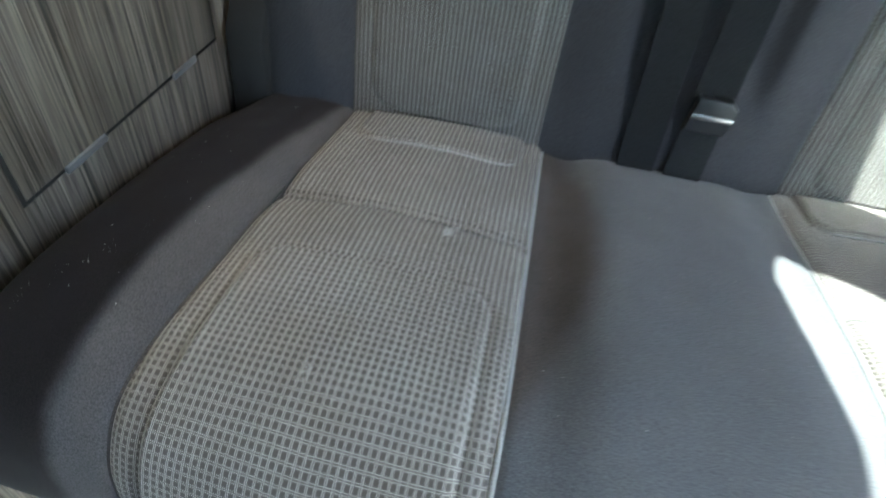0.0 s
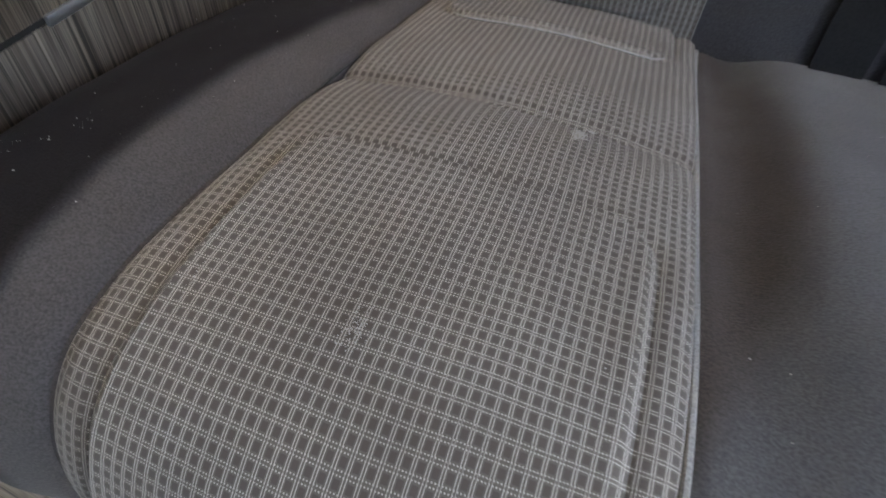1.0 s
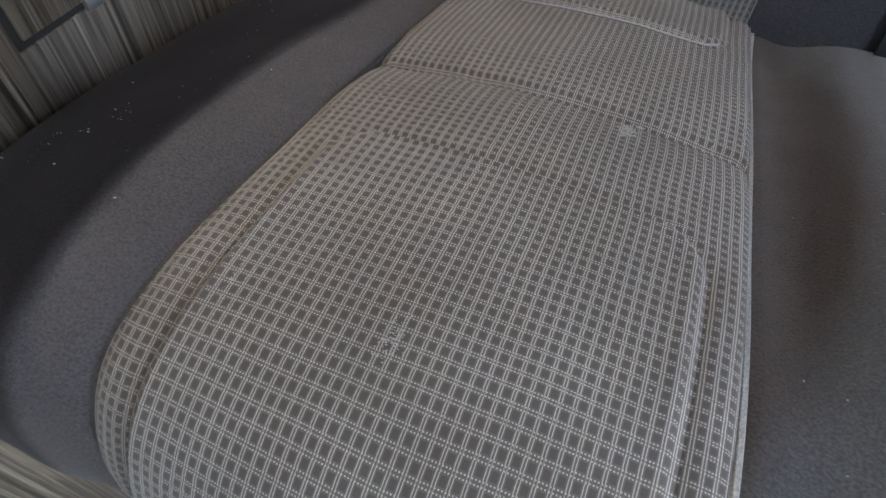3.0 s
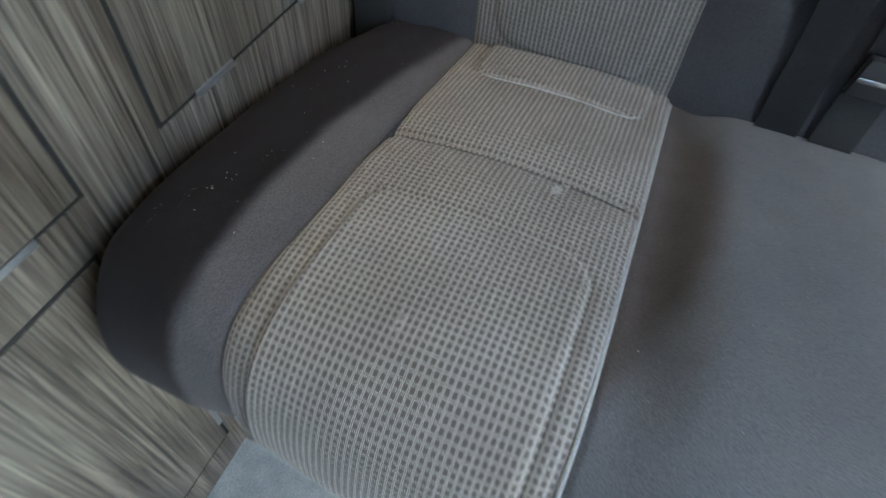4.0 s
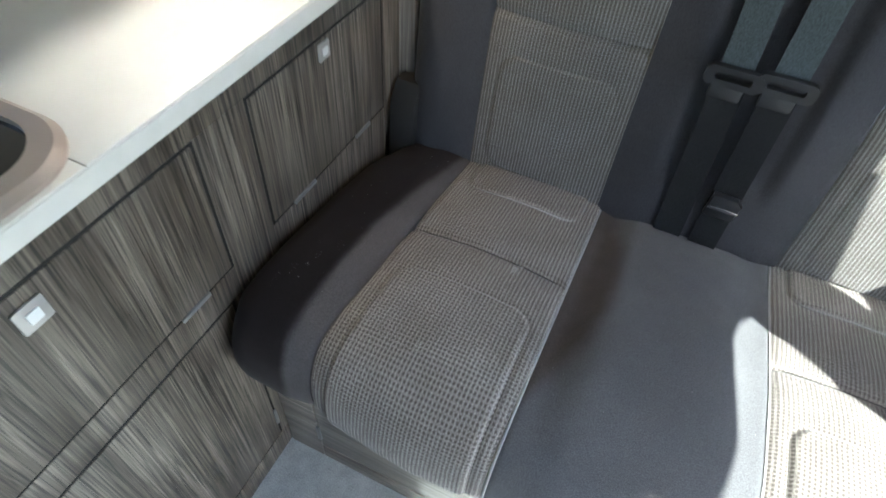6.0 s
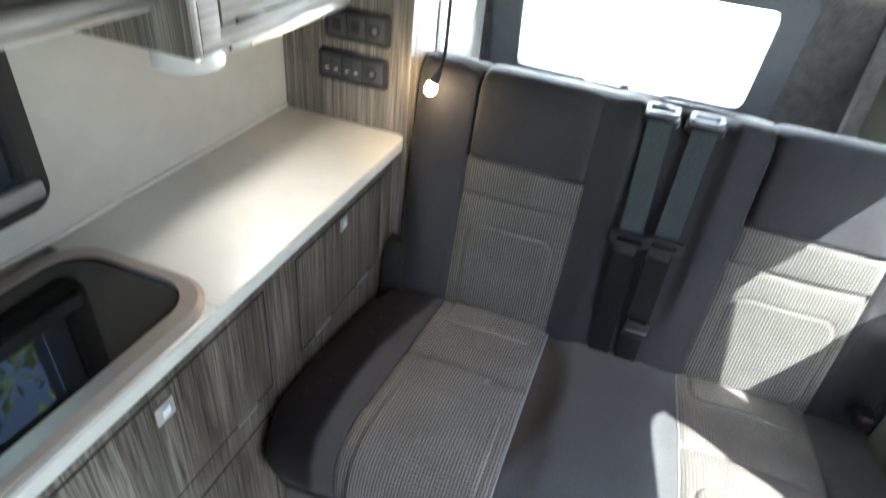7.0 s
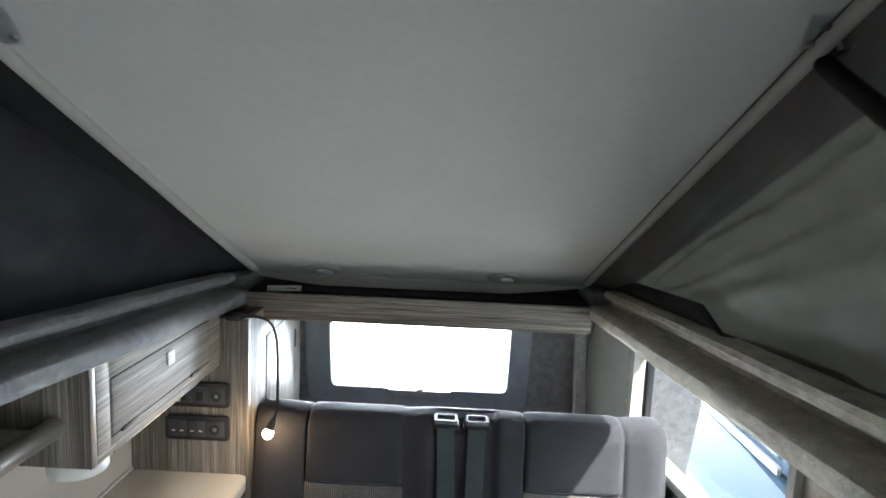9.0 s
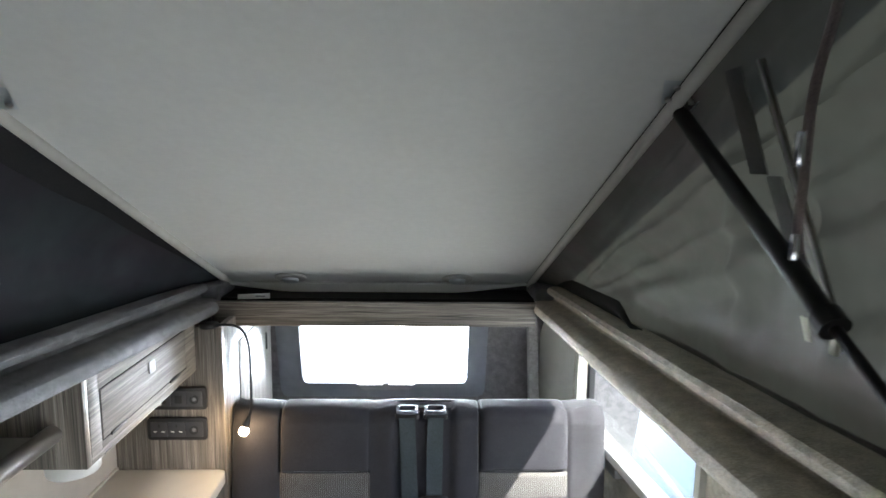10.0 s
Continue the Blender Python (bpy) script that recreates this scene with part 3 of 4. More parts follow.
def hinge_strip(parent, y0, y1, z, x=0.0):
    part("hinge", box(x - 0.001, x + 0.0035, y0, y1, z - 0.004, z + 0.004, 0.0012), ALU_D, parent, "grey metal hinge strip")


unit = thing("kitchen_cabinet", "grey wood-grain camper kitchen cabinet beside the bench", "cabinet")
DOORS = [(-1.20, -0.514, 0.613, 0.8385), (-0.412, -0.066, 0.61, 0.8385), (-1.20, -0.535, 0.075, 0.548), (-2.0, -1.25, 0.075, 0.8385)]
part("body", box(-0.279, -0.018, -2.2, 0.0, 0.0, 0.897, 0.0), GAP, unit, "dark cabinet inside")
# the face: strips between the doors
GAPW = 0.0017
face = joined(
    box(-0.018, 0, -2.2, 0.0, 0.842, 0.897, 0.0008), box(-0.018, 0, -0.062, 0.0, 0.0, 0.838, 0.0008),
    box(-0.018, 0, -0.510, -0.416, 0.0, 0.842, 0.0008), box(-0.018, 0, -0.416, -0.062, 0.0, 0.6065, 0.0008),
    box(-0.018, 0, -1.204, -0.510, 0.552, 0.6095, 0.0008), box(-0.018, 0, -1.246, -1.204, 0.0, 0.842, 0.0008),
    box(-0.018, 0, -1.204, -0.510, 0.0, 0.071, 0.0008), box(-0.018, 0, -0.531, -0.510, 0.071, 0.552, 0.0008), box(-0.018, 0, -2.2, -1.246, 0.0, 0.071, 0.0008),
    box(-0.018, 0, -2.2, -2.004, 0.071, 0.842, 0.0008))
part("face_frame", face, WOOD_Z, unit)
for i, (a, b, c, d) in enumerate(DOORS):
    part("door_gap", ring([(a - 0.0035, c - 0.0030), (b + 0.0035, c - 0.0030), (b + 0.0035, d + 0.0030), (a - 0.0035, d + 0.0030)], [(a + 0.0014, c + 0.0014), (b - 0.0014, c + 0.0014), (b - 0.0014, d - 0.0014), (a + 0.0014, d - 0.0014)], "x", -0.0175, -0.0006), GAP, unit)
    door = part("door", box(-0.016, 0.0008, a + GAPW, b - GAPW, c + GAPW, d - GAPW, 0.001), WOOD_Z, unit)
    if i == 0:
        lock(door, -0.752, 0.803, 0.0008)
        hinge_strip(door, -0.62, -0.565, 0.611)
        hinge_strip(door, -1.10, -1.04, 0.611)
    if i == 1:
        lock(door, -0.240, 0.819, 0.0008, 0.014)
        hinge_strip(door, -0.36, -0.30, 0.609)
        hinge_strip(door, -0.17, -0.12, 0.609)
    if i == 2:
        for z in (0.46, 0.15):
            part("hinge", box(-0.001, 0.0035, -0.539, -0.531, z - 0.028, z + 0.028, 0.0012), ALU_D, door, "grey metal hinge strip")

top = thing("worktop", "long cream laminate worktop over the kitchen cabinet", "worktop")
SX0, SX1, SY0, SY1 = -0.252, 0.027, -1.26, -0.622
slab = joined(
    prism([(-0.279, SY1 - 0.03), (0.033, SY1 - 0.03), (0.033, -0.025), (0.027, -0.008), (0.012, -0.001), (-0.279, -0.001)], "z", 0.899, 0.928, 0.003),
    prism([(SX1 - 0.025, SY0), (0.033, SY0), (0.033, SY1 - 0.03), (SX1 - 0.025, SY1 - 0.03)], "z", 0.899, 0.928, 0.003),
    prism([(-0.279, -2.2), (0.033, -2.2), (0.033, SY0), (-0.279, SY0)], "z", 0.899, 0.928, 0.003))
part("slab", slab, TOP, top)
part("edge_band", box(0.0332, 0.0345, -2.19, -0.03, 0.901, 0.925, 0.0005), EDGE, top, "pale edge band")
structure("trim_worktop", box(-0.281, -0.272, -2.2, -0.002, 0.9285, 0.936, 0.003), EDGE, "pale sealant bead behind the worktop", "trim")

sink = thing("sink", "built-in sink with a bronze metal rim and dark glass lid", "sink")
n_r = 8
o1, i1 = rounded(SX0, SX1, SY0, SY1, 0.075, n_r), rounded(SX0 + 0.020, SX1 - 0.033, SY0 + 0.022, SY1 - 0.022, 0.058, n_r)
m1 = rounded(SX0 + 0.008, SX1 - 0.008, SY0 + 0.008, SY1 - 0.008, 0.068, n_r)
rimb = bmesh.new()
levels = [(o1, 0.9282), (o1, 0.933), (m1, 0.940), (i1, 0.937), (i1, 0.9285)]
L = [[rimb.verts.new((x, y, z)) for x, y in line] for line, z in levels]
for a, b in zip(L, L[1:]):
    for k in range(len(a)):
        rimb.faces.new((a[k], a[(k + 1) % len(a)], b[(k + 1) % len(a)], b[k]))
bmesh.ops.recalc_face_normals(rimb, faces=rimb.faces)
part("rim", rimb, plain("bronze grey metal", (0.50, 0.425, 0.38), 0.34, 0.75, vary=0.02, scale=25), sink, "brushed bronze grey rim")
part("glass_lid", prism(i1, "z", 0.920, 0.930), DARKGLASS, sink, "glossy black glass lid")
part("basin", prism(rounded(SX0 + 0.03, SX1 - 0.03, SY0 + 0.03, SY1 - 0.03, 0.05), "z", 0.80, 0.9195), BLACK, sink)

# ---- tall locker behind the worktop, with sockets ----
tall = thing("tall_locker", "tall grey wood locker with socket panels at the worktop end", "cabinet")
part("front_panel", box(-0.279, 0.031, 0.0, 0.018, 0.40, 1.348, 0.0012), WOOD_TALL, tall)
part("side_panel", joined(box(0.013, 0.0305, 0.0185, 0.52, 0.40, 1.348, 0.001)), WOOD_TALL, tall)
part("door", box(0.0307, 0.0325, 0.147, 0.43, 0.96, 1.262, 0.0008), WOOD_TALL, tall)
part("door_gap", ring([(0.143, 0.956), (0.434, 0.956), (0.434, 1.266), (0.143, 1.266)], [(0.1475, 0.9605), (0.4295, 0.9605), (0.4295, 1.2615), (0.1475, 1.2615)], "x", 0.0306, 0.0311), GAP, tall)
part("hinge", box(0.031, 0.035, 0.446, 0.456, 1.14, 1.20, 0.001), BLACK, tall, "black hinge strip")
part("back_panel", box(-0.279, 0.030, 0.503, 0.519, 0.40, 1.348, 0.001), WOOD_TALL, tall)


def socket_panel(x0, x1, z0, z1, kinds):
    s = thing("socket_panel", "black socket panel on the grey wood locker", "socket", "socket panels")
    part("frame", prism(rounded(x0, x1, z0, z1, 0.010), "y", -0.013, -0.0005, 0.003), BLACK, s)
    w = (x1 - x0 - 0.020) / len(kinds)
    for i, k in enumerate(kinds):
        a = x0 + 0.010 + w * i
        m = part("module", box(a + 0.0006, a + w - 0.0006, -0.0165, -0.012, z0 + 0.011, z1 - 0.011, 0.0015), plain("charcoal socket plastic", (0.055, 0.057, 0.062), 0.45), s)
        cx, cz = a + w / 2, (z0 + z1) / 2
        if k == "mains":
            for dx, dz, hw, hh in ((-0.011, -0.006, 0.0045, 0.0017), (0.011, -0.006, 0.0045, 0.0017), (0, 0.011, 0.0018, 0.0042)):
                part("pin_slot", box(cx + dx - hw, cx + dx + hw, -0.0170, -0.0162, cz + dz - hh, cz + dz + hh, 0.0002), WHITE if dz < 0 else BLACK, m)
        if k == "twelve":
            part("socket_ring", ring([(cx + 0.0125 * math.cos(q), cz + 0.0125 * math.sin(q)) for q in span(0, 6.02, 23)], [(cx + 0.009 * math.cos(q), cz + 0.009 * math.sin(q)) for q in span(0, 6.02, 23)], "y", -0.019, -0.016), BLACK, m)
            part("socket_cap", prism([(cx + 0.005 * math.cos(q), cz + 0.005 * math.sin(q)) for q in span(0, 5.9, 16)], "y", -0.0185, -0.016), ALU_D, m)
        if k == "switch":
            part("rocker", box(cx - 0.010, cx + 0.010, -0.0195, -0.016, cz - 0.012, cz + 0.012, 0.002), BLACK, m)
    return s


socket_panel(-0.182, -0.016, 1.022, 1.088, ("mains", "mains", "twelve"))
socket_panel(-0.165, -0.014, 1.112, 1.178, ("switch", "switch", "twelve"))

# ---- overhead locker and open shelf ----
over = thing("overhead_locker", "pale grey wood overhead locker with a flap door", "cabinet", at=(-0.010, -0.007, 0.003))
part("end_panel", box(-0.279, -0.030, -0.537, -0.520, 1.224, 1.40, 0.001), WOOD_TALL, over)
part("bottom_panel", box(-0.279, -0.030, -0.5195, -0.001, 1.224, 1.238, 0.001), WOOD_Y, over)
f = joined(box(-0.046, -0.0295, -0.5195, -0.482, 1.2385, 1.40, 0.0006), box(-0.046, -0.0295, -0.066, -0.001, 1.2385, 1.40, 0.0006),
           box(-0.046, -0.0295, -0.482, -0.066, 1.2385, 1.2535, 0.0006), box(-0.046, -0.0295, -0.482, -0.066, 1.3615, 1.40, 0.0006))
part("face_frame", f, WOOD_Y, over)
part("door_gap", ring([(-0.4825, 1.2532), (-0.0655, 1.2532), (-0.0655, 1.3618), (-0.4825, 1.3618)], [(-0.4775, 1.258), (-0.0705, 1.258), (-0.0705, 1.357), (-0.4775, 1.357)], "x", -0.045, -0.0300), GAP, over)
flap = part("door", box(-0.044, -0.0285, -0.4785, -0.0695, 1.257, 1.358, 0.001), WOOD_Y, over)
lock(flap, -0.266, 1.330, -0.0285, 0.0145)
for y in (-0.42, -0.14):
    part("hinge", box(-0.030, -0.0262, y - 0.03, y + 0.03, 1.2515, 1.259, 0.001), BLACK, flap, "black flap hinge")
part("inside", box(-0.279, -0.048, -0.5185, -0.002, 1.2385, 1.40, 0), GAP, over)

shelf = thing("open_shelf", "open wall shelf with a brushed metal front lip", "shelf")
part("board", box(-0.279, -0.098, -1.9, -0.5445, 1.278, 1.292, 0.001), TOP, shelf, "cream shelf board")
part("lip", tube([(-0.096, y, 1.300) for y in span(-0.548, -1.9, 6)], 0.0175, 20), plain("satin steel lip", (0.46, 0.43, 0.40), 0.33, 0.9, vary=0.03, scale=6), shelf, "round brushed metal rail")
part("lip_seat", box(-0.112, -0.0985, -1.9, -0.5445, 1.278, 1.2825, 0.001), GAP, shelf, "dark rail seat")

puck = thing("locker_light", "round white light under the overhead locker", "light", at=(-0.010, -0.007, 0.003))
part("body", prism([(-0.086 + 0.048 * math.cos(q), -0.487 + 0.048 * math.sin(q)) for q in span(0, 6.1, 36)], "z", 1.196, 1.2238, 0.004), WHITE, puck)

strip = thing("led_strip", "slim warm light strip under the overhead locker's front edge", "light", at=(-0.010, 0, 0.003))
part("profile", joined(box(-0.0525, -0.0495, -0.52, -0.11, 1.2045, 1.2236, 0.0005), box(-0.0493, -0.0422, -0.52, -0.11, 1.2205, 1.2236, 0.0005), box(-0.0493, -0.0422, -0.205, -0.202, 1.2045, 1.2203, 0.0003), box(-0.0420, -0.0408, -0.52, -0.11, 1.2125, 1.2236, 0.0003)), ALU, strip)
part("diffuser", box(-0.0470, -0.0440, -0.518, -0.34, 1.2180, 1.2203, 0.0), glow("warm strip light", (1.0, 0.90, 0.79), LED), strip, "lit warm white strip")

# ---- beam across, with tag ----
beam = thing("cross_beam", "grey wood-grain beam across the van above the bench", "beam", kind="structure")
part("fascia", box(-0.03, 0.935, 0.128, 0.145, 1.316, 1.390, 0.002), WOOD_X, beam)
part("underside", box(-0.03, 0.935, 0.1455, 0.20, 1.318, 1.328, 0.001), WOOD_X, beam)
tag = tagged(part("paper_tag", prism([(0.02, 1.384), (0.118, 1.388), (0.119, 1.404), (0.021, 1.400)], "y", 0.185, 0.1865), PAPER), "small white paper tag above the beam", "tag")

part("print_bar", box(0.075, 0.105, 0.1842, 0.1848, 1.393, 1.396, 0.0), plain("grey print", (0.15, 0.15, 0.16), 0.7), tag)
label = tagged(part("cloth_label", box(0.955, 0.985, 0.300, 0.302, 1.425, 1.452, 0.0005), PAPER), "small white sewn label with dark stripes", "label")
for k in range(4):
    part("print_bar", box(0.958 + 0.0065 * k, 0.961 + 0.0065 * k, 0.2990, 0.2997, 1.428, 1.449, 0.0), BLACK, label)

# ---- bench ----
def curve_points(ctrl, step):
    """Even points along a smooth line through control points."""
    P = [Vector(p) for p in ctrl]
    P = [2 * P[0] - P[1]] + P + [2 * P[-1] - P[-2]]
    out = []
    for i in range(1, len(P) - 2):
        for k in range(12):
            t = k / 12
            a, b, c, d = P[i - 1], P[i], P[i + 1], P[i + 2]
            out.append(0.5 * (2 * b + (c - a) * t + (2 * a - 5 * b + 4 * c - d) * t * t + (3 * b - a - 3 * c + d) * t ** 3))
    out.append(P[-2])
    acc = [0.0]
    for a, b in zip(out, out[1:]):
        acc.append(acc[-1] + (b - a).length)
    n = max(2, int(acc[-1] / step))
    even, j = [], 0
    for k in range(n + 1):
        s = acc[-1] * k / n
        while j < len(acc) - 2 and acc[j + 1] < s:
            j += 1
        f = (s - acc[j]) / max(1e-9, acc[j + 1] - acc[j])
        even.append(out[j].lerp(out[j + 1], f))
    return even, acc[-1] / n


def box_distance(px, py, x0, x1, y0, y1, r):
    """Signed distance to a rectangle with round corners."""
    qx = abs(px - (x0 + x1) / 2) - (x1 - x0) / 2 + r
    qy = abs(py - (y0 + y1) / 2) - (y1 - y0) / 2 + r
    return math.hypot(max(qx, 0), max(qy, 0)) + min(max(qx, qy), 0) - r


def smooth(a, b, t):
    t = min(1, max(0, (t - a) / (b - a)))
    return t * t * (3 - 2 * t)


MID = 0.6
CREST = 0.128
SEAT_LINE, SEAT_STEP = curve_points([(0.0, 0.526), (-0.12, 0.546), (-0.285, 0.578), (-0.40, 0.594), (-0.47, 0.598), (-0.525, 0.592), (-0.558, 0.575), (-0.578, 0.545), (-0.588, 0.505), (-0.588, 0.470), (-0.578, 0.445), (-0.55, 0.432)], 0.0032)
BACK_LINE, BACK_STEP = curve_points([(-0.052, 0.47), (-0.040, 0.56), (-0.018, 0.74), (0.004, 0.91), (0.020, 1.03), (0.028, 1.062), (0.048, 1.083), (0.085, 1.088), (0.125, 1.084), (0.142, 1.066), (0.150, 1.02), (0.135, 0.70)], 0.004)


def line_normal(line, k, side):
    d = line[min(k + 1, len(line) - 1)] - line[max(k - 1, 0)]
    n = Vector((-d.y, d.x)).normalized()
    return n * side


def seat_height(x, y, s):
    """How far the cushion's skin stands off its line."""
    m = x if x <= MID else 2 * MID - x
    h = 0.0
    if m < 0.185:
        h += 0.008 * smooth(0.185, 0.125, m) - 0.006 * bell(m - 0.185, 0.006)
    elif m < 0.445:
        u = (m - 0.315) / 0.13
        h += 0.010 * (1 - u * u) * smooth(0.0, -0.08, y)
        h -= 0.0075 * bell(y + 0.284, 0.005) + 0.006 * bell(y + 0.284, 0.03)
        for w in (box_distance(m, y, 0.212, 0.420, -0.9, -0.383, 0.03), box_distance(m, y, 0.212, 0.420, -0.134, 0.2, 0.028)):
            h += 0.0040 * smooth(0.004, -0.008, w) - 0.0022 * bell(w - 0.002, 0.003) + 0.0014 * bell(w + 0.005, 0.003)
        h -= 0.004 * bell(m - 0.445, 0.006) + 0.004 * bell(m - 0.185, 0.005)
    else:
        dip = smooth(0.02, -0.10, y) * smooth(-0.56, -0.36, y)
        h += 0.008 * smooth(0.445, 0.535, m) * smooth(0.0, -0.12, y) - dip * 0.016 * bell(m - 0.468, 0.034) * (1 if x < MID else 0.3) - 0.003 * bell(m - 0.445, 0.005)
    h += 0.0022 * noise.noise(Vector((x * 6, s * 6, 0.3))) + 0.0007 * noise.noise(Vector((x * 30, s * 26, 0.7)))
    return h


def flare(x, y):
    """The checked panels widen a little, most at the rounded front."""
    m = x if x <= MID else 2 * MID - x
    d = -0.004 * bell(m - 0.185, 0.06) + 0.003 * bell(m - 0.445, 0.05) - 0.011 * smooth(-0.40, -0.57, y) * bell(m - 0.185, 0.09)
    return x + (d if x <= MID else -d)


def seat_zone(name, x0, x1, mat, label=""):
    """One sewn panel of the cushion. Outer panels roll down at their free side."""
    n = max(4, int(abs(x1 - x0) / 0.0032))
    bm = bmesh.new()
    uv = bm.loops.layers.uv.new("UVMap")
    rows, coords = [], []
    edge = 0.0 if x1 < 0.2 else min(x0, 2 * MID - x1)
    for k, p in enumerate(SEAT_LINE):
        nrm = line_normal(SEAT_LINE, k, -1)
        row, cr = [], []
        for i in range(n + 1):
            x = x0 + (x1 - x0) * i / n
            s = k * SEAT_STEP
            y, z = p + nrm * seat_height(x, p.x, s)
            m = x if x <= MID else 2 * MID - x
            front = smooth(-0.50, -0.585, y)
            y -= 0.018 * front * smooth(0.05, 0.45, m)
            x = flare(x, p.x)
            if edge < 0.1 and x0 < MID:
                # the cushion falls away from a soft crest towards the cabinet
                fall = max(0.0, CREST - m)
                z -= 0.20 * (fall - 0.010 * (1 - math.exp(-fall / 0.010))) * smooth(0.43, 0.58, z)
            if edge < 0.1 and m < 0.095:
                R = 0.055
                d = max(0.0, m - 0.008)
                drop = R - math.sqrt(max(0.0, R * R - max(0, R - d) ** 2))
                z -= 0.45 * drop * smooth(0.43, 0.60, z)
                y += 0.75 * drop * front
                pull = 0.035 * smooth(-0.16, -0.02, y) * (1 - d / R)
                x += pull if x0 < MID else -pull
            row.append(bm.verts.new((x, y, z)))
            cr.append((x, s))
        rows.append(row), coords.append(cr)
    for k in range(len(rows) - 1):
        for i in range(n):
            f = bm.faces.new((rows[k][i], rows[k][i + 1], rows[k + 1][i + 1], rows[k + 1][i]))
            for loop, c in zip(f.loops, (coords[k][i], coords[k][i + 1], coords[k + 1][i + 1], coords[k + 1][i])):
                loop[uv].uv = c
    if min(x0, 2 * MID - x1) < 0.05:
        side = [r[0] if x0 < MID else r[-1] for r in rows]
        low = [bm.verts.new((v.co.x, v.co.y, min(0.44, v.co.z))) for v in side]
        for a, b, c, d in zip(side, side[1:], low[1:], low):
            bm.faces.new((a, b, c, d))
    bmesh.ops.recalc_face_normals(bm, faces=bm.faces)
    ob = part(name, bm, mat, bench, label)
    return ob


bench = thing("bench_seat", "charcoal and grey checked upholstered camper bench on a wooden base", "bench seat")
seat_zone("side_bolster", 0.004, 0.185, CHAR_SHADE, "charcoal fabric with dark brown shade painted down its side, with pale lint")
seat_zone("seat_panel", 0.185, 0.445, CHECK_Y, "grey checked fabric with pale lint")
seat_zone("centre_panel", 0.445, 0.755, CHAR_HOLLOW, "charcoal fabric with brown shade painted in beside the seam")
seat_zone("seat_panel", 0.755, 1.015, CHECK_Y, "grey checked fabric")
seat_zone("side_bolster", 1.015, 1.135, CHAR)


def on_seat(x, y, lift=0.0):
    k = min(range(len(SEAT_LINE)), key=lambda q: abs(SEAT_LINE[q].x - y) + (0 if SEAT_LINE[q].y > 0.5 else 1))
    p = SEAT_LINE[k] + line_normal(SEAT_LINE, k, -1) * seat_height(x, y, k * SEAT_STEP)
    return Vector((x, y, p.y + lift))


def seam_line(x, skip=0):
    out = []
    for k in range(0, len(SEAT_LINE) - 12, 3):
        p = SEAT_LINE[k]
        nrm = line_normal(SEAT_LINE, k, -1)
        y, z = p + nrm * (seat_height(x, p.x, k * SEAT_STEP) + 0.0006)
        out.append((flare(x, p.x), y - 0.018 * smooth(-0.50, -0.585, y) * smooth(0.05, 0.45, x if x < MID else 2 * MID - x), z))
    return out


for x, mat, r in ((0.1845, SEAM, 0.0014), (0.4455, PIPE, 0.0021), (0.7545, PIPE, 0.0021), (1.0155, SEAM, 0.0014)):
    part("piping", tube(seam_line(x), r, 6), mat, bench)
def stitch(points, parent, mat, r=0.0012):
    part("stitching", tube(points, r, 5), mat, parent)


def welt(x0, x1, y_turn, y_end, rad):
    """A stitched U on a seat panel, open towards y_end."""
    sg = 1 if y_end > y_turn else -1
    line = [(x0, y_end + (y_turn + sg * rad - y_end) * t) for t in span(0, 1, 30)]
    line += [(x0 + rad - rad * math.cos(a), y_turn + sg * rad - sg * rad * math.sin(a)) for a in span(0, math.pi / 2, 6)][1:]
    line += [(x0 + rad + (x1 - x0 - 2 * rad) * t, y_turn) for t in span(0, 1, 24)][1:]
    line += [(x1 - rad + rad * math.sin(a), y_turn + sg * rad - sg * rad * math.cos(a)) for a in span(0, math.pi / 2, 6)][1:]
    line += [(x1, y_turn + sg * rad + (y_end - y_turn - sg * rad) * t) for t in span(0, 1, 30)][1:]
    return [on_seat(x, y, 0.0005) for x, y in line]


for a, b in ((0.212, 0.420), (0.780, 0.988)):
    stitch(welt(a, b, -0.383, -0.535, 0.03), bench, PIPE)
    stitch(welt(a, b, -0.134, -0.02, 0.028), bench, PIPE)
for a, b in ((0.187, 0.443), (0.757, 1.013)):
    stitch([on_seat(a + (b - a) * t, -0.284, 0.0006) for t in span(0, 1, 40)], bench, SEAM, 0.0012)
part("seat_pan", box(0.02, 1.125, -0.555, 0.10, 0.36, 0.447, 0.004), BLACK, bench)


def back_height(x, z, front):
    m = x if x <= MID else 2 * MID - x
    h = 0.0
    if m < 0.178:
        h += 0.012 * smooth(0.178, 0.10, m) - 0.005 * bell(m - 0.178, 0.006)
    elif m < 0.440:
        u = (m - 0.309) / 0.131
        if z > 0.912:
            h += 0.008 * (1 - abs(u) ** 10) * smooth(0.911, 0.918, z) - 0.010 * (bell(m - 0.178, 0.0035) + bell(m - 0.440, 0.0035))
        else:
            h += 0.009 * (1 - u * u) - 0.007 * bell(z - 0.828, 0.006) - 0.004 * bell(z - 0.828, 0.03)
            w = box_distance(m, z, 0.205, 0.412, 0.545, 0.765, 0.035)
            h += 0.0035 * smooth(0.004, -0.006, w) - 0.0035 * bell(w, 0.003)
        h -= 0.006 * bell(z - 0.912, 0.006) + 0.004 * bell(m - 0.178, 0.005) + 0.004 * bell(m - 0.440, 0.005)
    else:
        h += 0.010 * smooth(0.44, 0.50, m) - 0.014 * smooth(0.505, 0.53, m) * smooth(0.62, 0.70, z) * front
    h += 0.002 * noise.noise(Vector((x * 5, z * 6, 4.3)))
    return h


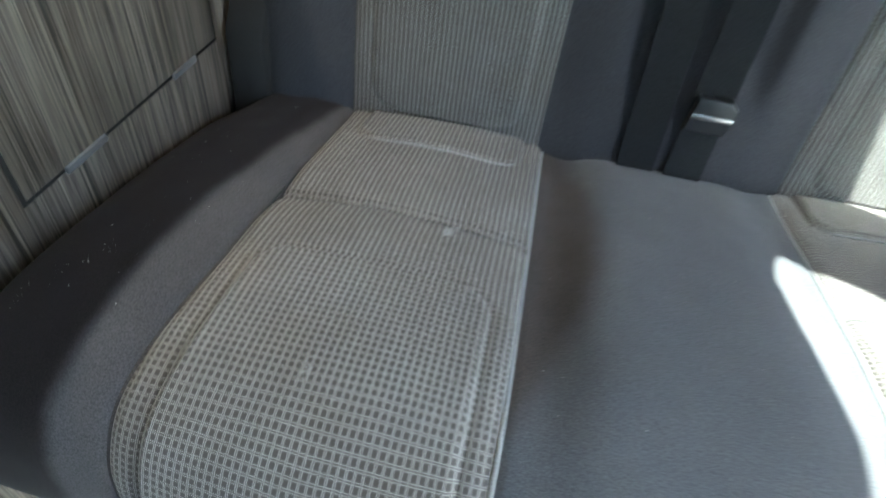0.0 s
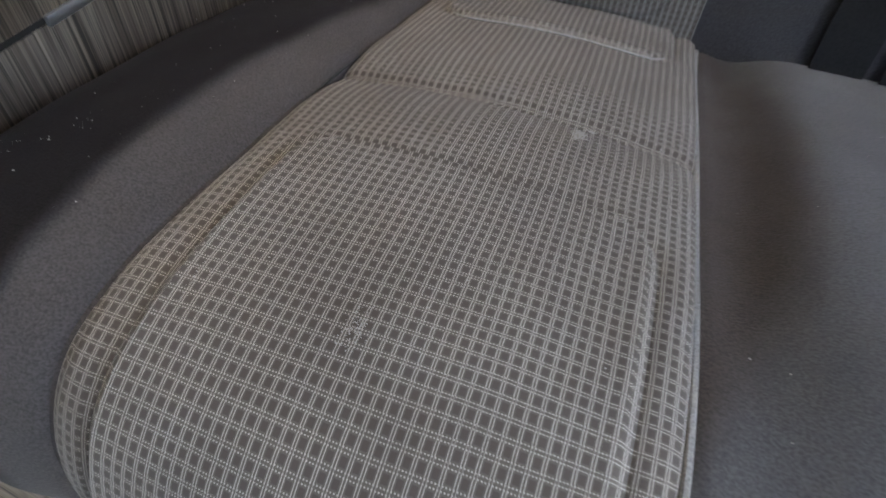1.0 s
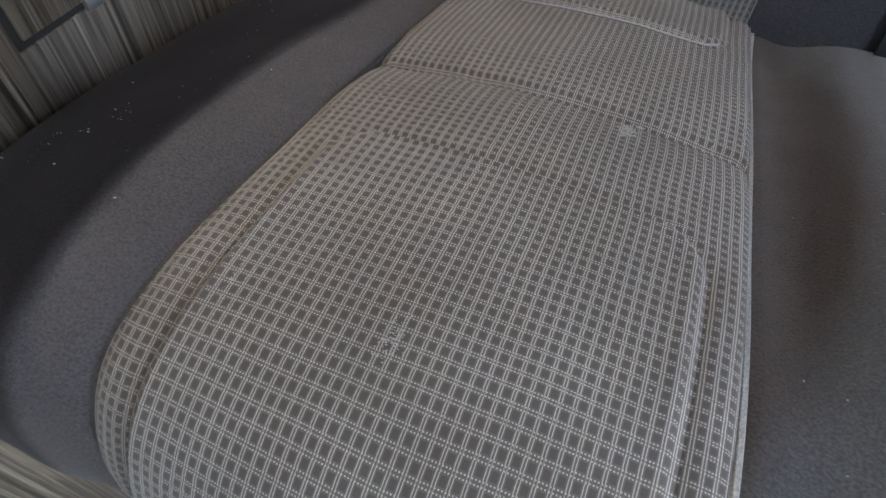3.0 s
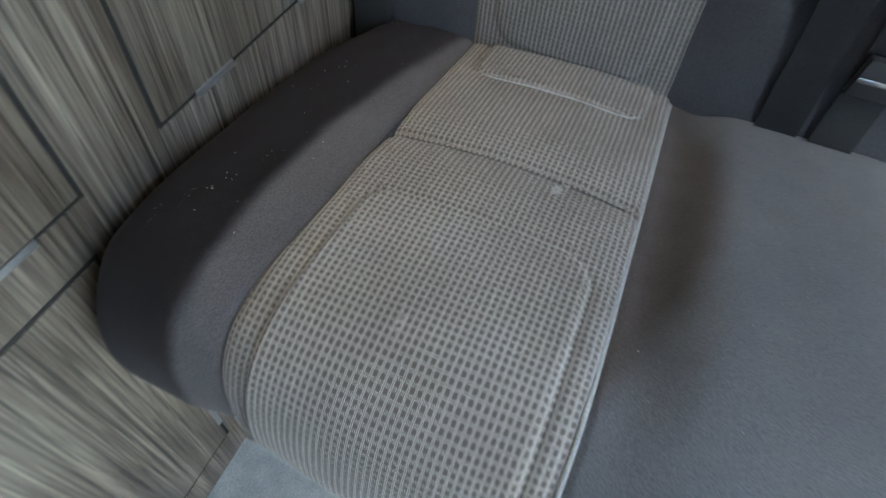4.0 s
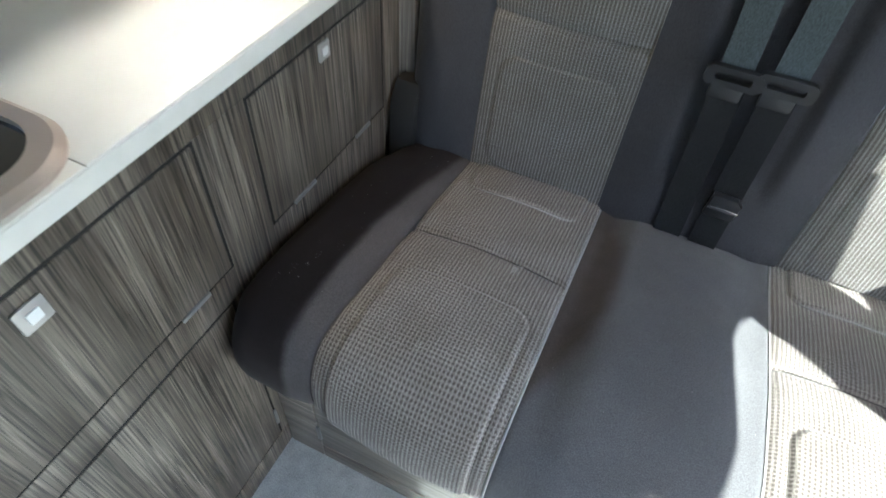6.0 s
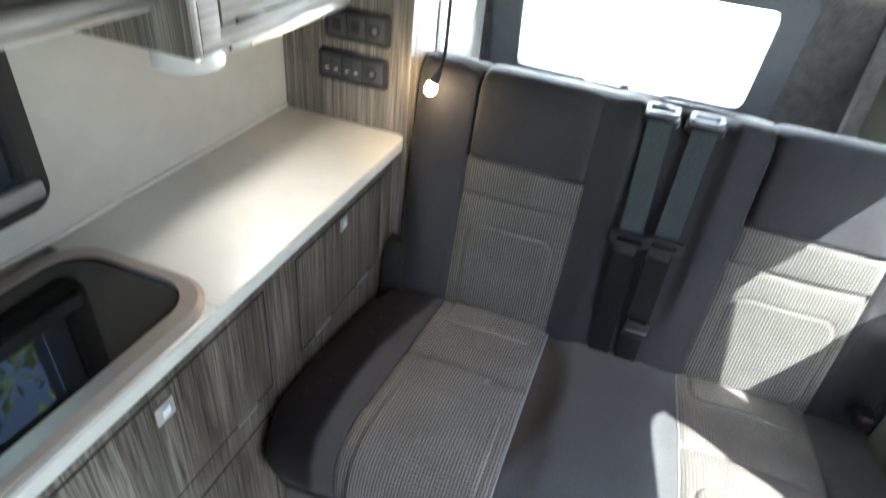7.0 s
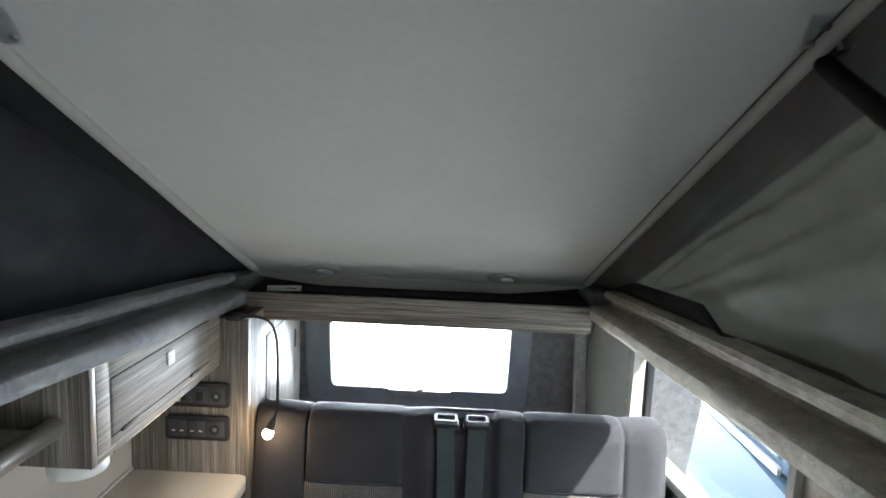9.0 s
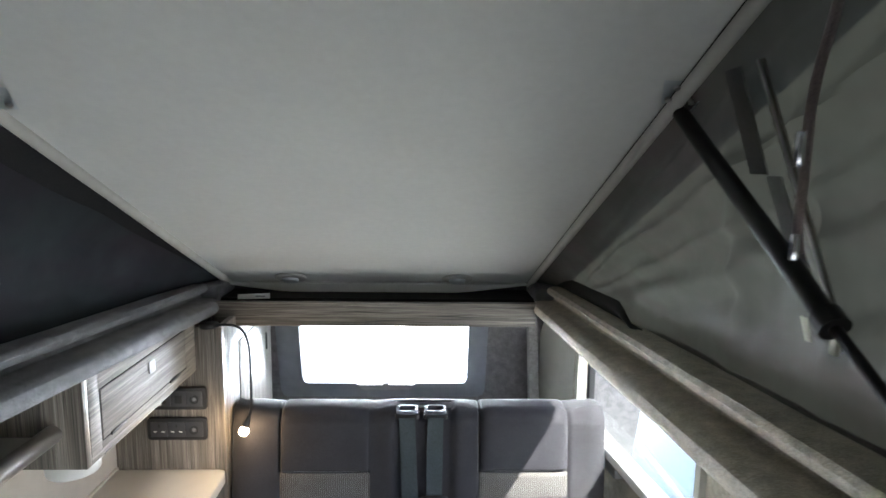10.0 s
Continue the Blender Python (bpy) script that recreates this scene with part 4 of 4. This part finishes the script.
def back_zone(name, x0, x1, mat, z_from=0.0, z_to=9.0, label="", rear=True):
    n = max(4, int(abs(x1 - x0) / 0.005))
    bm = bmesh.new()
    rows = []
    edge = min(x0, 2 * MID - x1)
    for k, p in enumerate(BACK_LINE):
        front = 1.0 if k < len(BACK_LINE) * 0.62 else 0.0
        if front and not (z_from - 0.003 <= p.y <= z_to + 0.003):
            continue
        if not front and (z_to < 2 or not rear):
            continue
        nrm = line_normal(BACK_LINE, k, 1)
        row = []
        for i in range(n + 1):
            x = x0 + (x1 - x0) * i / n
            m = x if x <= MID else 2 * MID - x
            y, z = p + nrm * back_height(x, p.y, front) * (1 if p.x < 0.06 else 0.4)
            if edge < 0.1:
                R = 0.06
                d = max(0.0, m - 0.032)
                drop = R - math.sqrt(max(0.0, R * R - max(0, R - d) ** 2))
                y += drop * (0.9 if front else -0.3)
                z -= (0.8 if x0 > MID else 0.2) * drop * smooth(0.98, 1.08, z)
            row.append(bm.verts.new((x, y, z)))
        rows.append(row)
    for a, b in zip(rows, rows[1:]):
        for i in range(n):
            bm.faces.new((a[i], a[i + 1], b[i + 1], b[i]))
    if edge < 0.1:
        q = 0 if x0 < MID else -1
        side = [r[q] for r in rows]
        h = len(side) // 2
        for a in range(h - 1):
            b = len(side) - 1 - a
            if side[a] not in (side[b - 1], side[b]) and a + 1 < b - 1:
                bm.faces.new((side[a], side[a + 1], side[b - 1], side[b]))
    bmesh.ops.recalc_face_normals(bm, faces=bm.faces)
    return part(name, bm, mat, bench, label)


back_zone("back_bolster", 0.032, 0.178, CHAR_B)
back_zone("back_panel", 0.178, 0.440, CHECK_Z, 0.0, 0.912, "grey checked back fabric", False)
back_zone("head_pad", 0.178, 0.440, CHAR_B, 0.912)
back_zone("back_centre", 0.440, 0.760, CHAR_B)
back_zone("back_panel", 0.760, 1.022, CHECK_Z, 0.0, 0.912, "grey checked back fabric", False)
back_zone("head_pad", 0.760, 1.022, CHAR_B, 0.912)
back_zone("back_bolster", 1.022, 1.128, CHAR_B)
part("back_shell", box(0.045, 1.115, 0.05, 0.128, 0.40, 1.0, 0.01), BLACK, bench)
cover = prism([(-0.066, 0.47), (0.03, 0.47), (0.03, 0.60), (0.005, 0.655), (-0.030, 0.655), (-0.058, 0.62)], "x", 0.008, 0.062, 0.006)
part("hinge_cover", cover, GAP, bench, "black plastic hinge cover")
part("hinge_cover", prism([(-0.035, 0.47), (0.03, 0.47), (0.03, 0.60), (0.01, 0.635), (-0.015, 0.635), (-0.035, 0.60)], "x", 1.135, 1.16, 0.006), BLACK, bench, "black plastic hinge cover")
base = part("base", joined(box(0.004, 1.13, -0.500, 0.08, 0.0, 0.36, 0.0), box(0.004, 0.085, -0.516, -0.5005, 0.0, 0.425, 0.001), box(0.0885, 1.13, -0.516, -0.5005, 0.0, 0.055, 0.001), box(0.0885, 1.13, -0.516, -0.5005, 0.405, 0.425, 0.001)), WOOD_X, bench, "grey wood bench base")
flap2 = part("base_door", box(0.0885, 1.10, -0.515, -0.5005, 0.0585, 0.4015, 0.001), WOOD_X, bench, "grey wood base flap")
for z in (0.345, 0.12):
    part("hinge", box(0.083, 0.092, -0.519, -0.514, z - 0.028, z + 0.028, 0.001), ALU_D, flap2, "grey metal hinge strip")


# ---- seat belts ----
def back_y(z):
    k = min(range(int(len(BACK_LINE) * 0.5)), key=lambda q: abs(BACK_LINE[q].y - z))
    return BACK_LINE[k].x


def strap(path, width, thick=0.0014):
    """Flat webbing along a line of (x, y, z), facing the camera side."""
    bm = bmesh.new()
    rows = []
    for i, p in enumerate(path):
        p = Vector(p)
        d = (Vector(path[min(i + 1, len(path) - 1)]) - Vector(path[max(i - 1, 0)])).normalized()
        s = d.cross(Vector((0, 1, 0.05))).normalized() * width / 2
        o = Vector((0, -thick, 0))
        rows.append([bm.verts.new(q) for q in (p - s, p + s, p + s + o, p - s + o)])
    for a, b in zip(rows, rows[1:]):
        for i in range(4):
            bm.faces.new((a[i], a[(i + 1) % 4], b[(i + 1) % 4], b[i]))
    bm.faces.new(rows[0]), bm.faces.new(rows[-1])
    bmesh.ops.recalc_face_normals(bm, faces=bm.faces)
    return bm


def seat_belt(xt, xb, xe, z_slide, low):
    b = thing("seat_belt", "grey and black seat belt hanging down the bench back", "seat belt", "belts on the bench back")
    zs = span(1.076, z_slide, 10)
    part("upper_strap", strap([(xt + (xb - xt) * i / 10, back_y(z) - 0.004 - 0.022 * i / 10, z) for i, z in enumerate(zs)], 0.046), BELT_G, b, "grey green webbing")
    zs = span(z_slide - 0.012, 0.50, 10)
    part("lower_strap", strap([(xb + (xe - xb) * i / 10, back_y(z) - 0.026 + 0.012 * i / 10, z) for i, z in enumerate(zs)], 0.047), BELT, b, "black webbing")
    y = back_y(z_slide) - 0.034
    n = rounded(xb - 0.040, xb + 0.040, z_slide - 0.014, z_slide + 0.016, 0.010)
    i = rounded(xb - 0.026, xb + 0.026, z_slide - 0.004, z_slide + 0.007, 0.004)
    slide = part("slide", ring(n, i, "y", y - 0.006, y + 0.004), BLACK, b, "black belt slide")
    part("tongue", prism(rounded(xb - 0.026, xb + 0.020, z_slide - 0.035, z_slide - 0.014, 0.004), "y", y - 0.004, y + 0.002, 0.0008), BLACK, slide, "dark belt tongue")
    g = 1.082
    guide = part("guide", ring(rounded(xt - 0.031, xt + 0.031, 0.020, 0.068, 0.012), rounded(xt - 0.024, xt + 0.024, 0.028, 0.060, 0.007), "z", g + 0.002, g + 0.012), plain("satin belt guide steel", (0.16, 0.17, 0.19), 0.38, 0.6), b, "bright belt guide")
    part("guide_base", prism(rounded(xt - 0.036, xt + 0.036, 0.020, 0.080, 0.010), "z", g - 0.014, g, 0.002), BLACK, guide)
    if low:
        yy = back_y(low) - 0.028
        part("buckle", prism([(xe - 0.026, low - 0.022), (xe + 0.022, low - 0.022), (xe + 0.026, low + 0.012), (xe + 0.016, low + 0.022), (xe - 0.022, low + 0.022)], "y", yy - 0.010, yy + 0.004, 0.003), BLACK, b, "black belt buckle")
        part("buckle_bar", box(xe - 0.024, xe + 0.024, yy - 0.013, yy - 0.0102, low - 0.003, low + 0.003, 0.001), CHROME, b, "bright buckle bar")
    return b


seat_belt(0.547, 0.558, 0.570, 0.840, 0)
seat_belt(0.630, 0.627, 0.630, 0.846, 0.635)

buckle = thing("belt_buckle", "black plastic seat belt buckle in the seat joint", "buckle")
part("housing", box(1.082, 1.118, -0.098, -0.052, 0.578, 0.622, 0.010, 3), BLACK, buckle)
part("button", box(1.088, 1.112, -0.0995, -0.097, 0.598, 0.614, 0.001), plain("dull dark red plastic", (0.05, 0.012, 0.012), 0.5), buckle, "dark red release button")

# ---- reading lamp ----
lamp = thing("reading_lamp", "black gooseneck reading lamp with a lit warm bulb", "lamp")
neck, _ = curve_points([(0.0, 1.352), (0.05, 1.362), (0.092, 1.352), (0.112, 1.31), (0.117, 1.23), (0.117, 1.14), (0.110, 1.10)], 0.006)
part("base", prism([(0.0 + 0.026 * math.cos(q), -0.005 + 0.026 * math.sin(q)) for q in span(0, 6.1, 24)], "z", 1.349, 1.362, 0.003), BLACK, lamp)
part("neck", tube([(p.x, -0.020 - 0.018 * i / len(neck), p.y) for i, p in enumerate(neck)], 0.0036, 8), BLACK, lamp)
head = part("head", tube([(0.110, -0.038, 1.104), (0.104, -0.039, 1.088), (0.099, -0.040, 1.076)], 0.0095, 14, (0.5, 1.0, 1.0)), BLACK, lamp)
bulb = bmesh.new()
bmesh.ops.create_uvsphere(bulb, u_segments=24, v_segments=16, radius=0.0135)
bulb.transform(Matrix.Translation((0.096, -0.043, 1.064)))
part("bulb", bulb, glow("warm bulb", (1.0, 0.72, 0.40), 26.0), head, "lit warm white bulb")

# ---- gas strut and brackets on the raised roof ----
STRUTB = plain("matte black strut paint", (0.008, 0.008, 0.009), 0.6, vary=0.1, spec=0.25)
strut = thing("gas_strut", "black gas strut holding up the pop-up roof", "gas strut")
A, B, C = Vector((0.953, -0.753, 1.884)), Vector((0.955, -1.098, 1.671)), Vector((0.962, -1.36, 1.512))
part("cylinder", tube([A.lerp(B, t) for t in span(0, 1, 8)], 0.0112, 14), STRUTB, strut)
part("end_cap", tube([B - (B - A).normalized() * 0.012, B + (B - A).normalized() * 0.006], 0.0145, 14), STRUTB, strut)
part("rod", tube([B, B.lerp(C, 0.5), C], 0.0055, 10), STRUTB, strut, "black steel rod")


def bracket(x, y, sgn):
    b = thing("roof_bracket", "folded zinc strut bracket on the raised roof", "bracket", "roof strut brackets")
    o = Vector((x, y, roof_z(y) - 0.003))
    t = Vector((0, 1, -RISE)).normalized()
    down = Vector((0, -RISE, -1)).normalized()

    def at(u, v, w):
        return o + Vector((sgn, 0, 0)) * u + t * v + down * w

    bm = bmesh.new()
    pl = [at(u, v, 0.0) for u, v in ((-0.052, -0.03), (0.0, -0.03), (0.0, 0.03), (-0.032, 0.03))]
    ear = [at(0.0, v, w) for v, w in ((-0.03, 0.0), (0.03, 0.0), (0.02, 0.018), (0.0, 0.024), (-0.018, 0.018))]
    for poly in (pl, ear):
        bm.faces.new([bm.verts.new(p) for p in poly])
    bmesh.ops.solidify(bm, geom=list(bm.faces), thickness=0.0025)
    part("plate", bm, ZINC, b, smooth=False)
    part("bolt", tube([at(-0.006, 0.0, 0.013), at(0.012, 0.0, 0.013)], 0.005, 6), ALU, b)
    for v in (-0.015, 0.015):
        part("screw", tube([at(-0.028, v, -0.001), at(-0.028, v, 0.004)], 0.005, 10), ALU, b)
    return b


bracket(0.958, -0.775, 1)
bracket(-0.035, -0.73, -1)
for x in (0.168, 0.700):
    c = thing("roof_catch", "round silver catch on the roof's rear edge", "catch", "roof catches")
    seat_m = Matrix.Translation((x, 0.255, roof_z(0.255))) @ Matrix.Rotation(-math.atan(RISE), 4, "X")
    dome = tube([(0, 0, 0.004), (0, 0, -0.008), (0, 0, -0.014), (0, 0, -0.017)], 0.027, 22, (1.0, 1.0, 0.85, 0.5))
    collar = tube([(0, 0, 0.002), (0, 0, -0.003), (0, 0, -0.006)], 0.05, 26, (1.0, 0.97, 0.8))
    for nm, bm, mat in (("dome", dome, ZINC), ("collar", collar, ROOF_EDGE)):
        bm.transform(seat_m)
        part(nm, bm, mat, c)

# ---- straps, zip and hooks on the canvas ----
flapm = cloth("olive canvas webbing", (0.095, 0.093, 0.080))
zipper = thing("canvas_zip", "grey zip seam hanging on the roof canvas", "zip")
ZIP = ((-0.930, 1.93), (-1.010, 1.616))
part("tape", on_canvas(*ZIP, 0.016), flapm, zipper)
part("teeth", on_canvas(*ZIP, 0.005, lift=0.005), plain("pale zip teeth", (0.30, 0.29, 0.29), 0.5), zipper)
zx = canvas_at(-1.010, 1.62, *RIGHT_CANVAS) - 0.014
part("pull_tab", box(zx - 0.012, zx - 0.006, -1.016, -1.004, 1.612, 1.639, 0.002), plain("dull olive tab", (0.26, 0.25, 0.19), 0.7), zipper, "dull olive zip pull")
web = thing("canvas_strap", "grey webbing strap sewn on the roof canvas", "strap", "canvas straps")
part("webbing", on_canvas((-0.920, 1.80), (-0.972, 1.618), 0.030), flapm, web)
part("upper_webbing", on_canvas((-0.892, 1.925), (-0.916, 1.802), 0.036, lift=0.005), cloth("dark canvas webbing", (0.062, 0.060, 0.056)), web, "dark upper webbing")
part("end_tab", on_canvas((-0.955, 1.640), (-0.958, 1.612), 0.012, 4, 0.006), plain("dull olive tab", (0.26, 0.25, 0.19), 0.7), web, "dull olive end tab")
cord = thing("elastic_cord", "pinkish elastic cord with metal hooks on the canvas", "cord")
cp, _ = curve_points([(-1.055, 2.03), (-1.047, 1.963), (-1.037, 1.904), (-1.026, 1.835), (-1.022, 1.763), (-1.034, 1.726)], 0.012)
part("cord", tube([(0.962 + 0.003 * math.sin(i * 0.4), q.x, q.y) for i, q in enumerate(cp)], 0.0050, 8), cloth("pink grey elastic", (0.20, 0.155, 0.15)), cord)
for y, z in ((-1.027, 1.828), (-1.034, 1.728)):
    part("hook", joined(tube([(0.955, y, z + 0.016), (0.952, y - 0.004, z), (0.955, y, z - 0.016)], 0.005, 8), tube([(0.955, y + 0.004, z + 0.014), (0.959, y + 0.012, z + 0.004), (0.957, y + 0.006, z - 0.006)], 0.0025, 6)), CHROME, cord, "bright metal hook")

# ---- outside ----
g = Nodes("pale yard gravel", 0.95)
gr = g.mix(0.5, g.noise(1.4, 5, 0.7), g.noise(14.0, 5, 0.7))
g.colour(g.ramp(gr, [(0.38, (0.28, 0.28, 0.26)), (0.52, (0.42, 0.415, 0.38)), (0.62, (0.56, 0.55, 0.50))]))
structure("ground", sheet(lambda u, v: (u, v, -0.45), span(-300, 300, 6), span(-300, 300, 6)), g.m, "pale gravel yard outside the van", "ground")
PAINT = plain("blue grey car paint", (0.028, 0.047, 0.070), 0.6, vary=0.05, scale=3, spec=0.12)
CARGLASS = plain("blue tinted car glass", (0.045, 0.08, 0.125), 0.35, vary=0.35, scale=4, spec=0.3)
RUBBER = plain("tyre rubber", (0.02, 0.02, 0.021), 0.8)


def loft(rings):
    """Skin closed rings of equal length and cap both ends."""
    bm = bmesh.new()
    rows = [[bm.verts.new(p) for p in row] for row in rings]
    for a, b in zip(rows, rows[1:]):
        for k in range(len(a)):
            bm.faces.new((a[k], a[(k + 1) % len(a)], b[(k + 1) % len(a)], b[k]))
    bm.faces.new(rows[0])
    bm.faces.new(rows[-1])
    bmesh.ops.recalc_face_normals(bm, faces=bm.faces)
    return bm


def car_side(y, z):
    """Half width of the cabin at a height, narrower towards its ends."""
    return 0.80 - 0.36 * max(0.0, z - 0.55) - 0.04 * ((y - 1.9) / 1.4) ** 2


def parked_car(cx):
    c = thing("parked_car", "dark blue grey parked car with tinted windows beside the van", "car")
    rows = []
    for y, w, top in ((-0.62, 0.62, 0.18), (-0.55, 0.74, 0.30), (-0.2, 0.82, 0.38), (0.55, 0.84, 0.46), (1.2, 0.85, 0.53), (2.6, 0.85, 0.56), (3.3, 0.82, 0.55), (3.5, 0.72, 0.46)):
        half = [(w * 0.93, -0.24), (w * 0.99, -0.10), (w, 0.12), (w * 0.985, top - 0.10), (w * 0.955, top - 0.02), (w * 0.90, top), (w * 0.45, top + 0.02)]
        rows.append([(cx - a, y, z) for a, z in half] + [(cx + a, y, z) for a, z in reversed(half)])
    part("body", loft(rows), PAINT, c)
    rows = []
    for y, h in ((0.55, 0.0), (0.95, 0.22), (1.30, 0.345), (1.8, 0.37), (2.5, 0.36), (2.95, 0.30), (3.35, 0.0)):
        z1 = 0.53 + max(h, 0.004)
        half = [(car_side(y, 0.53), 0.53), (car_side(y, 0.53 + 0.6 * (z1 - 0.53)), 0.53 + 0.6 * (z1 - 0.53)), (car_side(y, z1) - 0.01, z1 - 0.008), (car_side(y, z1) - 0.06, z1 + 0.004), (0.3, z1 + 0.012)]
        rows.append([(cx - a, y, z) for a, z in half] + [(cx + a, y, z) for a, z in reversed(half)])
    part("cabin", loft(rows), PAINT, c)
    for sgn in (-1, 1):
        for pts in (((0.98, 0.575), (1.86, 0.585), (1.86, 0.845), (1.42, 0.83), (1.25, 0.78)), ((1.94, 0.585), (3.02, 0.59), (2.88, 0.72), (2.72, 0.80), (2.5, 0.84), (1.94, 0.845))):
            bm = bmesh.new()
            bm.faces.new([bm.verts.new((cx + sgn * (car_side(y, z) + 0.006), y, z)) for y, z in pts])
            bmesh.ops.solidify(bm, geom=list(bm.faces), thickness=0.004)
            part("side_window", bm, CARGLASS, c, "blue tinted side window")
        part("waist_trim", box(cx + sgn * 0.815 - 0.012, cx + sgn * 0.815 + 0.012, 0.9, 3.2, 0.535, 0.57, 0.004), ALU_D, c, "bright waist trim")
        part("door_trim", box(cx + sgn * 0.845 - 0.012, cx + sgn * 0.845 + 0.012, 0.9, 3.2, 0.10, 0.15, 0.004), BLACK, c)
        for y in (0.15, 2.85):
            w = part("wheel", tube([(cx + sgn * 0.66, y, -0.15), (cx + sgn * 0.84, y, -0.15)], 0.30, 28), RUBBER, c)
            part("rim", tube([(cx + sgn * 0.80, y, -0.15), (cx + sgn * 0.85, y, -0.15)], 0.20, 20), ALU, w)
    return c


parked_car(2.78)
BARK = plain("bark", (0.09, 0.07, 0.055), 0.9, vary=0.3, scale=12, bump=0.5)
LEAF = Nodes("green leaves", 0.6)
LEAF.colour(LEAF.ramp(LEAF.noise(3.0, 3), [(0.3, (0.035, 0.07, 0.018)), (0.7, (0.12, 0.19, 0.05))]))


def tree(x, y, h, seed):
    rnd = random.Random(seed)
    t = thing("tree", "leafy green tree beyond the van", "tree", "trees", at=(x, y, -0.45))
    limbs = [tube([(0, 0, 0), (0.05, 0.02, h * 0.3), (0.0, 0.05, h * 0.62)], 0.14, 8, (1.2, 0.8, 0.4))]
    tips = []
    for k in range(9):
        a, l = rnd.uniform(0, 6.28), rnd.uniform(0.25, 0.42) * h
        z0 = h * rnd.uniform(0.25, 0.6)
        e = Vector((l * math.cos(a), l * math.sin(a), z0 + l * rnd.uniform(0.3, 0.9)))
        limbs.append(tube([(0, 0.03, z0), (e * 0.5 + Vector((0, 0, z0 * 0.5))), e], 0.05, 6, (1.0, 0.7, 0.3)))
        tips += [e, e * 0.7 + Vector((0, 0, z0 * 0.3))]
    part("trunk", joined(*limbs), BARK, t)
    verts, faces = [], []
    for tip in tips:
        for q in range(300):
            c = tip + Vector((rnd.gauss(0, 1), rnd.gauss(0, 1), rnd.gauss(0, 0.8))) * h * 0.085
            a = Vector((rnd.uniform(-1, 1), rnd.uniform(-1, 1), rnd.uniform(-1, 1))).normalized() * 0.065
            b = a.cross(Vector((rnd.uniform(-1, 1), rnd.uniform(-1, 1), rnd.uniform(-1, 1)))).normalized() * 0.036
            i = len(verts)
            verts += [c - a, c + b, c + a, c - b]
            faces.append((i, i + 1, i + 2, i + 3))
    me = bpy.data.meshes.new("crown")
    me.from_pydata(verts, [], faces)
    me.materials.append(LEAF.m)
    ob = new("crown", me)
    ob.parent = t
    return t


for k, (x, y, h) in enumerate(((-4.6, -2.6, 5.0), (-5.4, 0.2, 5.5), (-4.8, 2.6, 4.6), (-6.0, -5.4, 5.6), (10.5, 8.5, 5.0), (12.5, 5.0, 5.0))):
    tree(x, y, h, k)
hv, hf, rh = [], [], random.Random(11)
for _ in range(9000):
    c = Vector((-1.25 + rh.gauss(0, 0.16), rh.uniform(-3.2, 1.8), -0.45 + 1.25 * rh.random() ** 0.7))
    a = Vector((rh.uniform(-1, 1), rh.uniform(-1, 1), rh.uniform(-1, 1))).normalized() * 0.07
    b = a.cross(Vector((rh.uniform(-1, 1), rh.uniform(-1, 1), rh.uniform(-1, 1)))).normalized() * 0.04
    k = len(hv)
    hv += [c - a, c + b, c + a, c - b]
    hf.append((k, k + 1, k + 2, k + 3))
hm = bpy.data.meshes.new("hedge")
hm.from_pydata(hv, [], hf)
hm.materials.append(LEAF.m)
tagged(new("hedge", hm), "low dark green hedge outside the kitchen window", "hedge", kind="stuff")
# glowing board added behind the tailgate window in place of bright sky
back_m = glow("glowing distance board", (0.88, 0.95, 1.0), 14.0)
structure("backdrop", box(-1.6, 2.0, 4.0, 4.05, -0.45, 4.0, 0), back_m, "glowing board standing in for the overexposed distance behind the van", "backdrop")

# ---- lint on the cushions ----
lint = bmesh.new()
rnd = random.Random(5)


def fleck(p, size):
    a = rnd.uniform(0, 6.28)
    pts = []
    for q in range(5):
        r = size * rnd.uniform(0.4, 1.0)
        pts.append(lint.verts.new(p + Vector((r * math.cos(a + q * 1.256), 0.7 * r * math.sin(a + q * 1.256), 0.0004 + rnd.uniform(0, 0.0006)))))
    lint.faces.new(pts)


def clump(x, y, n, spread, size):
    for _ in range(7 * n):
        qx, qy = x + rnd.gauss(0, 0.5 * spread), y + rnd.gauss(0, 1.0 * spread)
        fleck(on_seat(qx, qy, 0.0007), size * rnd.uniform(0.2, 0.62))


for x, y, n, sp, sz in ((0.366, -0.306, 26, 0.005, 0.0022), (0.372, -0.292, 8, 0.003, 0.0015), (0.208, -0.473, 22, 0.003, 0.0020), (0.300, -0.508, 20, 0.006, 0.0013), (0.187, -0.507, 24, 0.006, 0.0018),
                        (0.213, -0.505, 18, 0.006, 0.0013), (0.421, -0.281, 5, 0.002, 0.0016), (0.095, -0.437, 2, 0.006, 0.0013), (0.075, -0.47, 2, 0.006, 0.0012), (0.11, -0.40, 1, 0.012, 0.0012), (0.062, -0.50, 2, 0.007, 0.0012), (0.088, -0.455, 1, 0.004, 0.0018)):
    clump(x, y, n, sp, sz)
for _ in range(110):
    fleck(on_seat(rnd.choice((rnd.uniform(0.06, 0.16), rnd.uniform(0.19, 0.44), rnd.uniform(0.46, 0.74))), rnd.uniform(-0.5, -0.05), 0.0006), rnd.uniform(0.0004, 0.0011))
tagged(part("lint", lint, LINT, smooth=False), "pale lint and dust flecks on the seat cushions", "lint", kind="stuff")
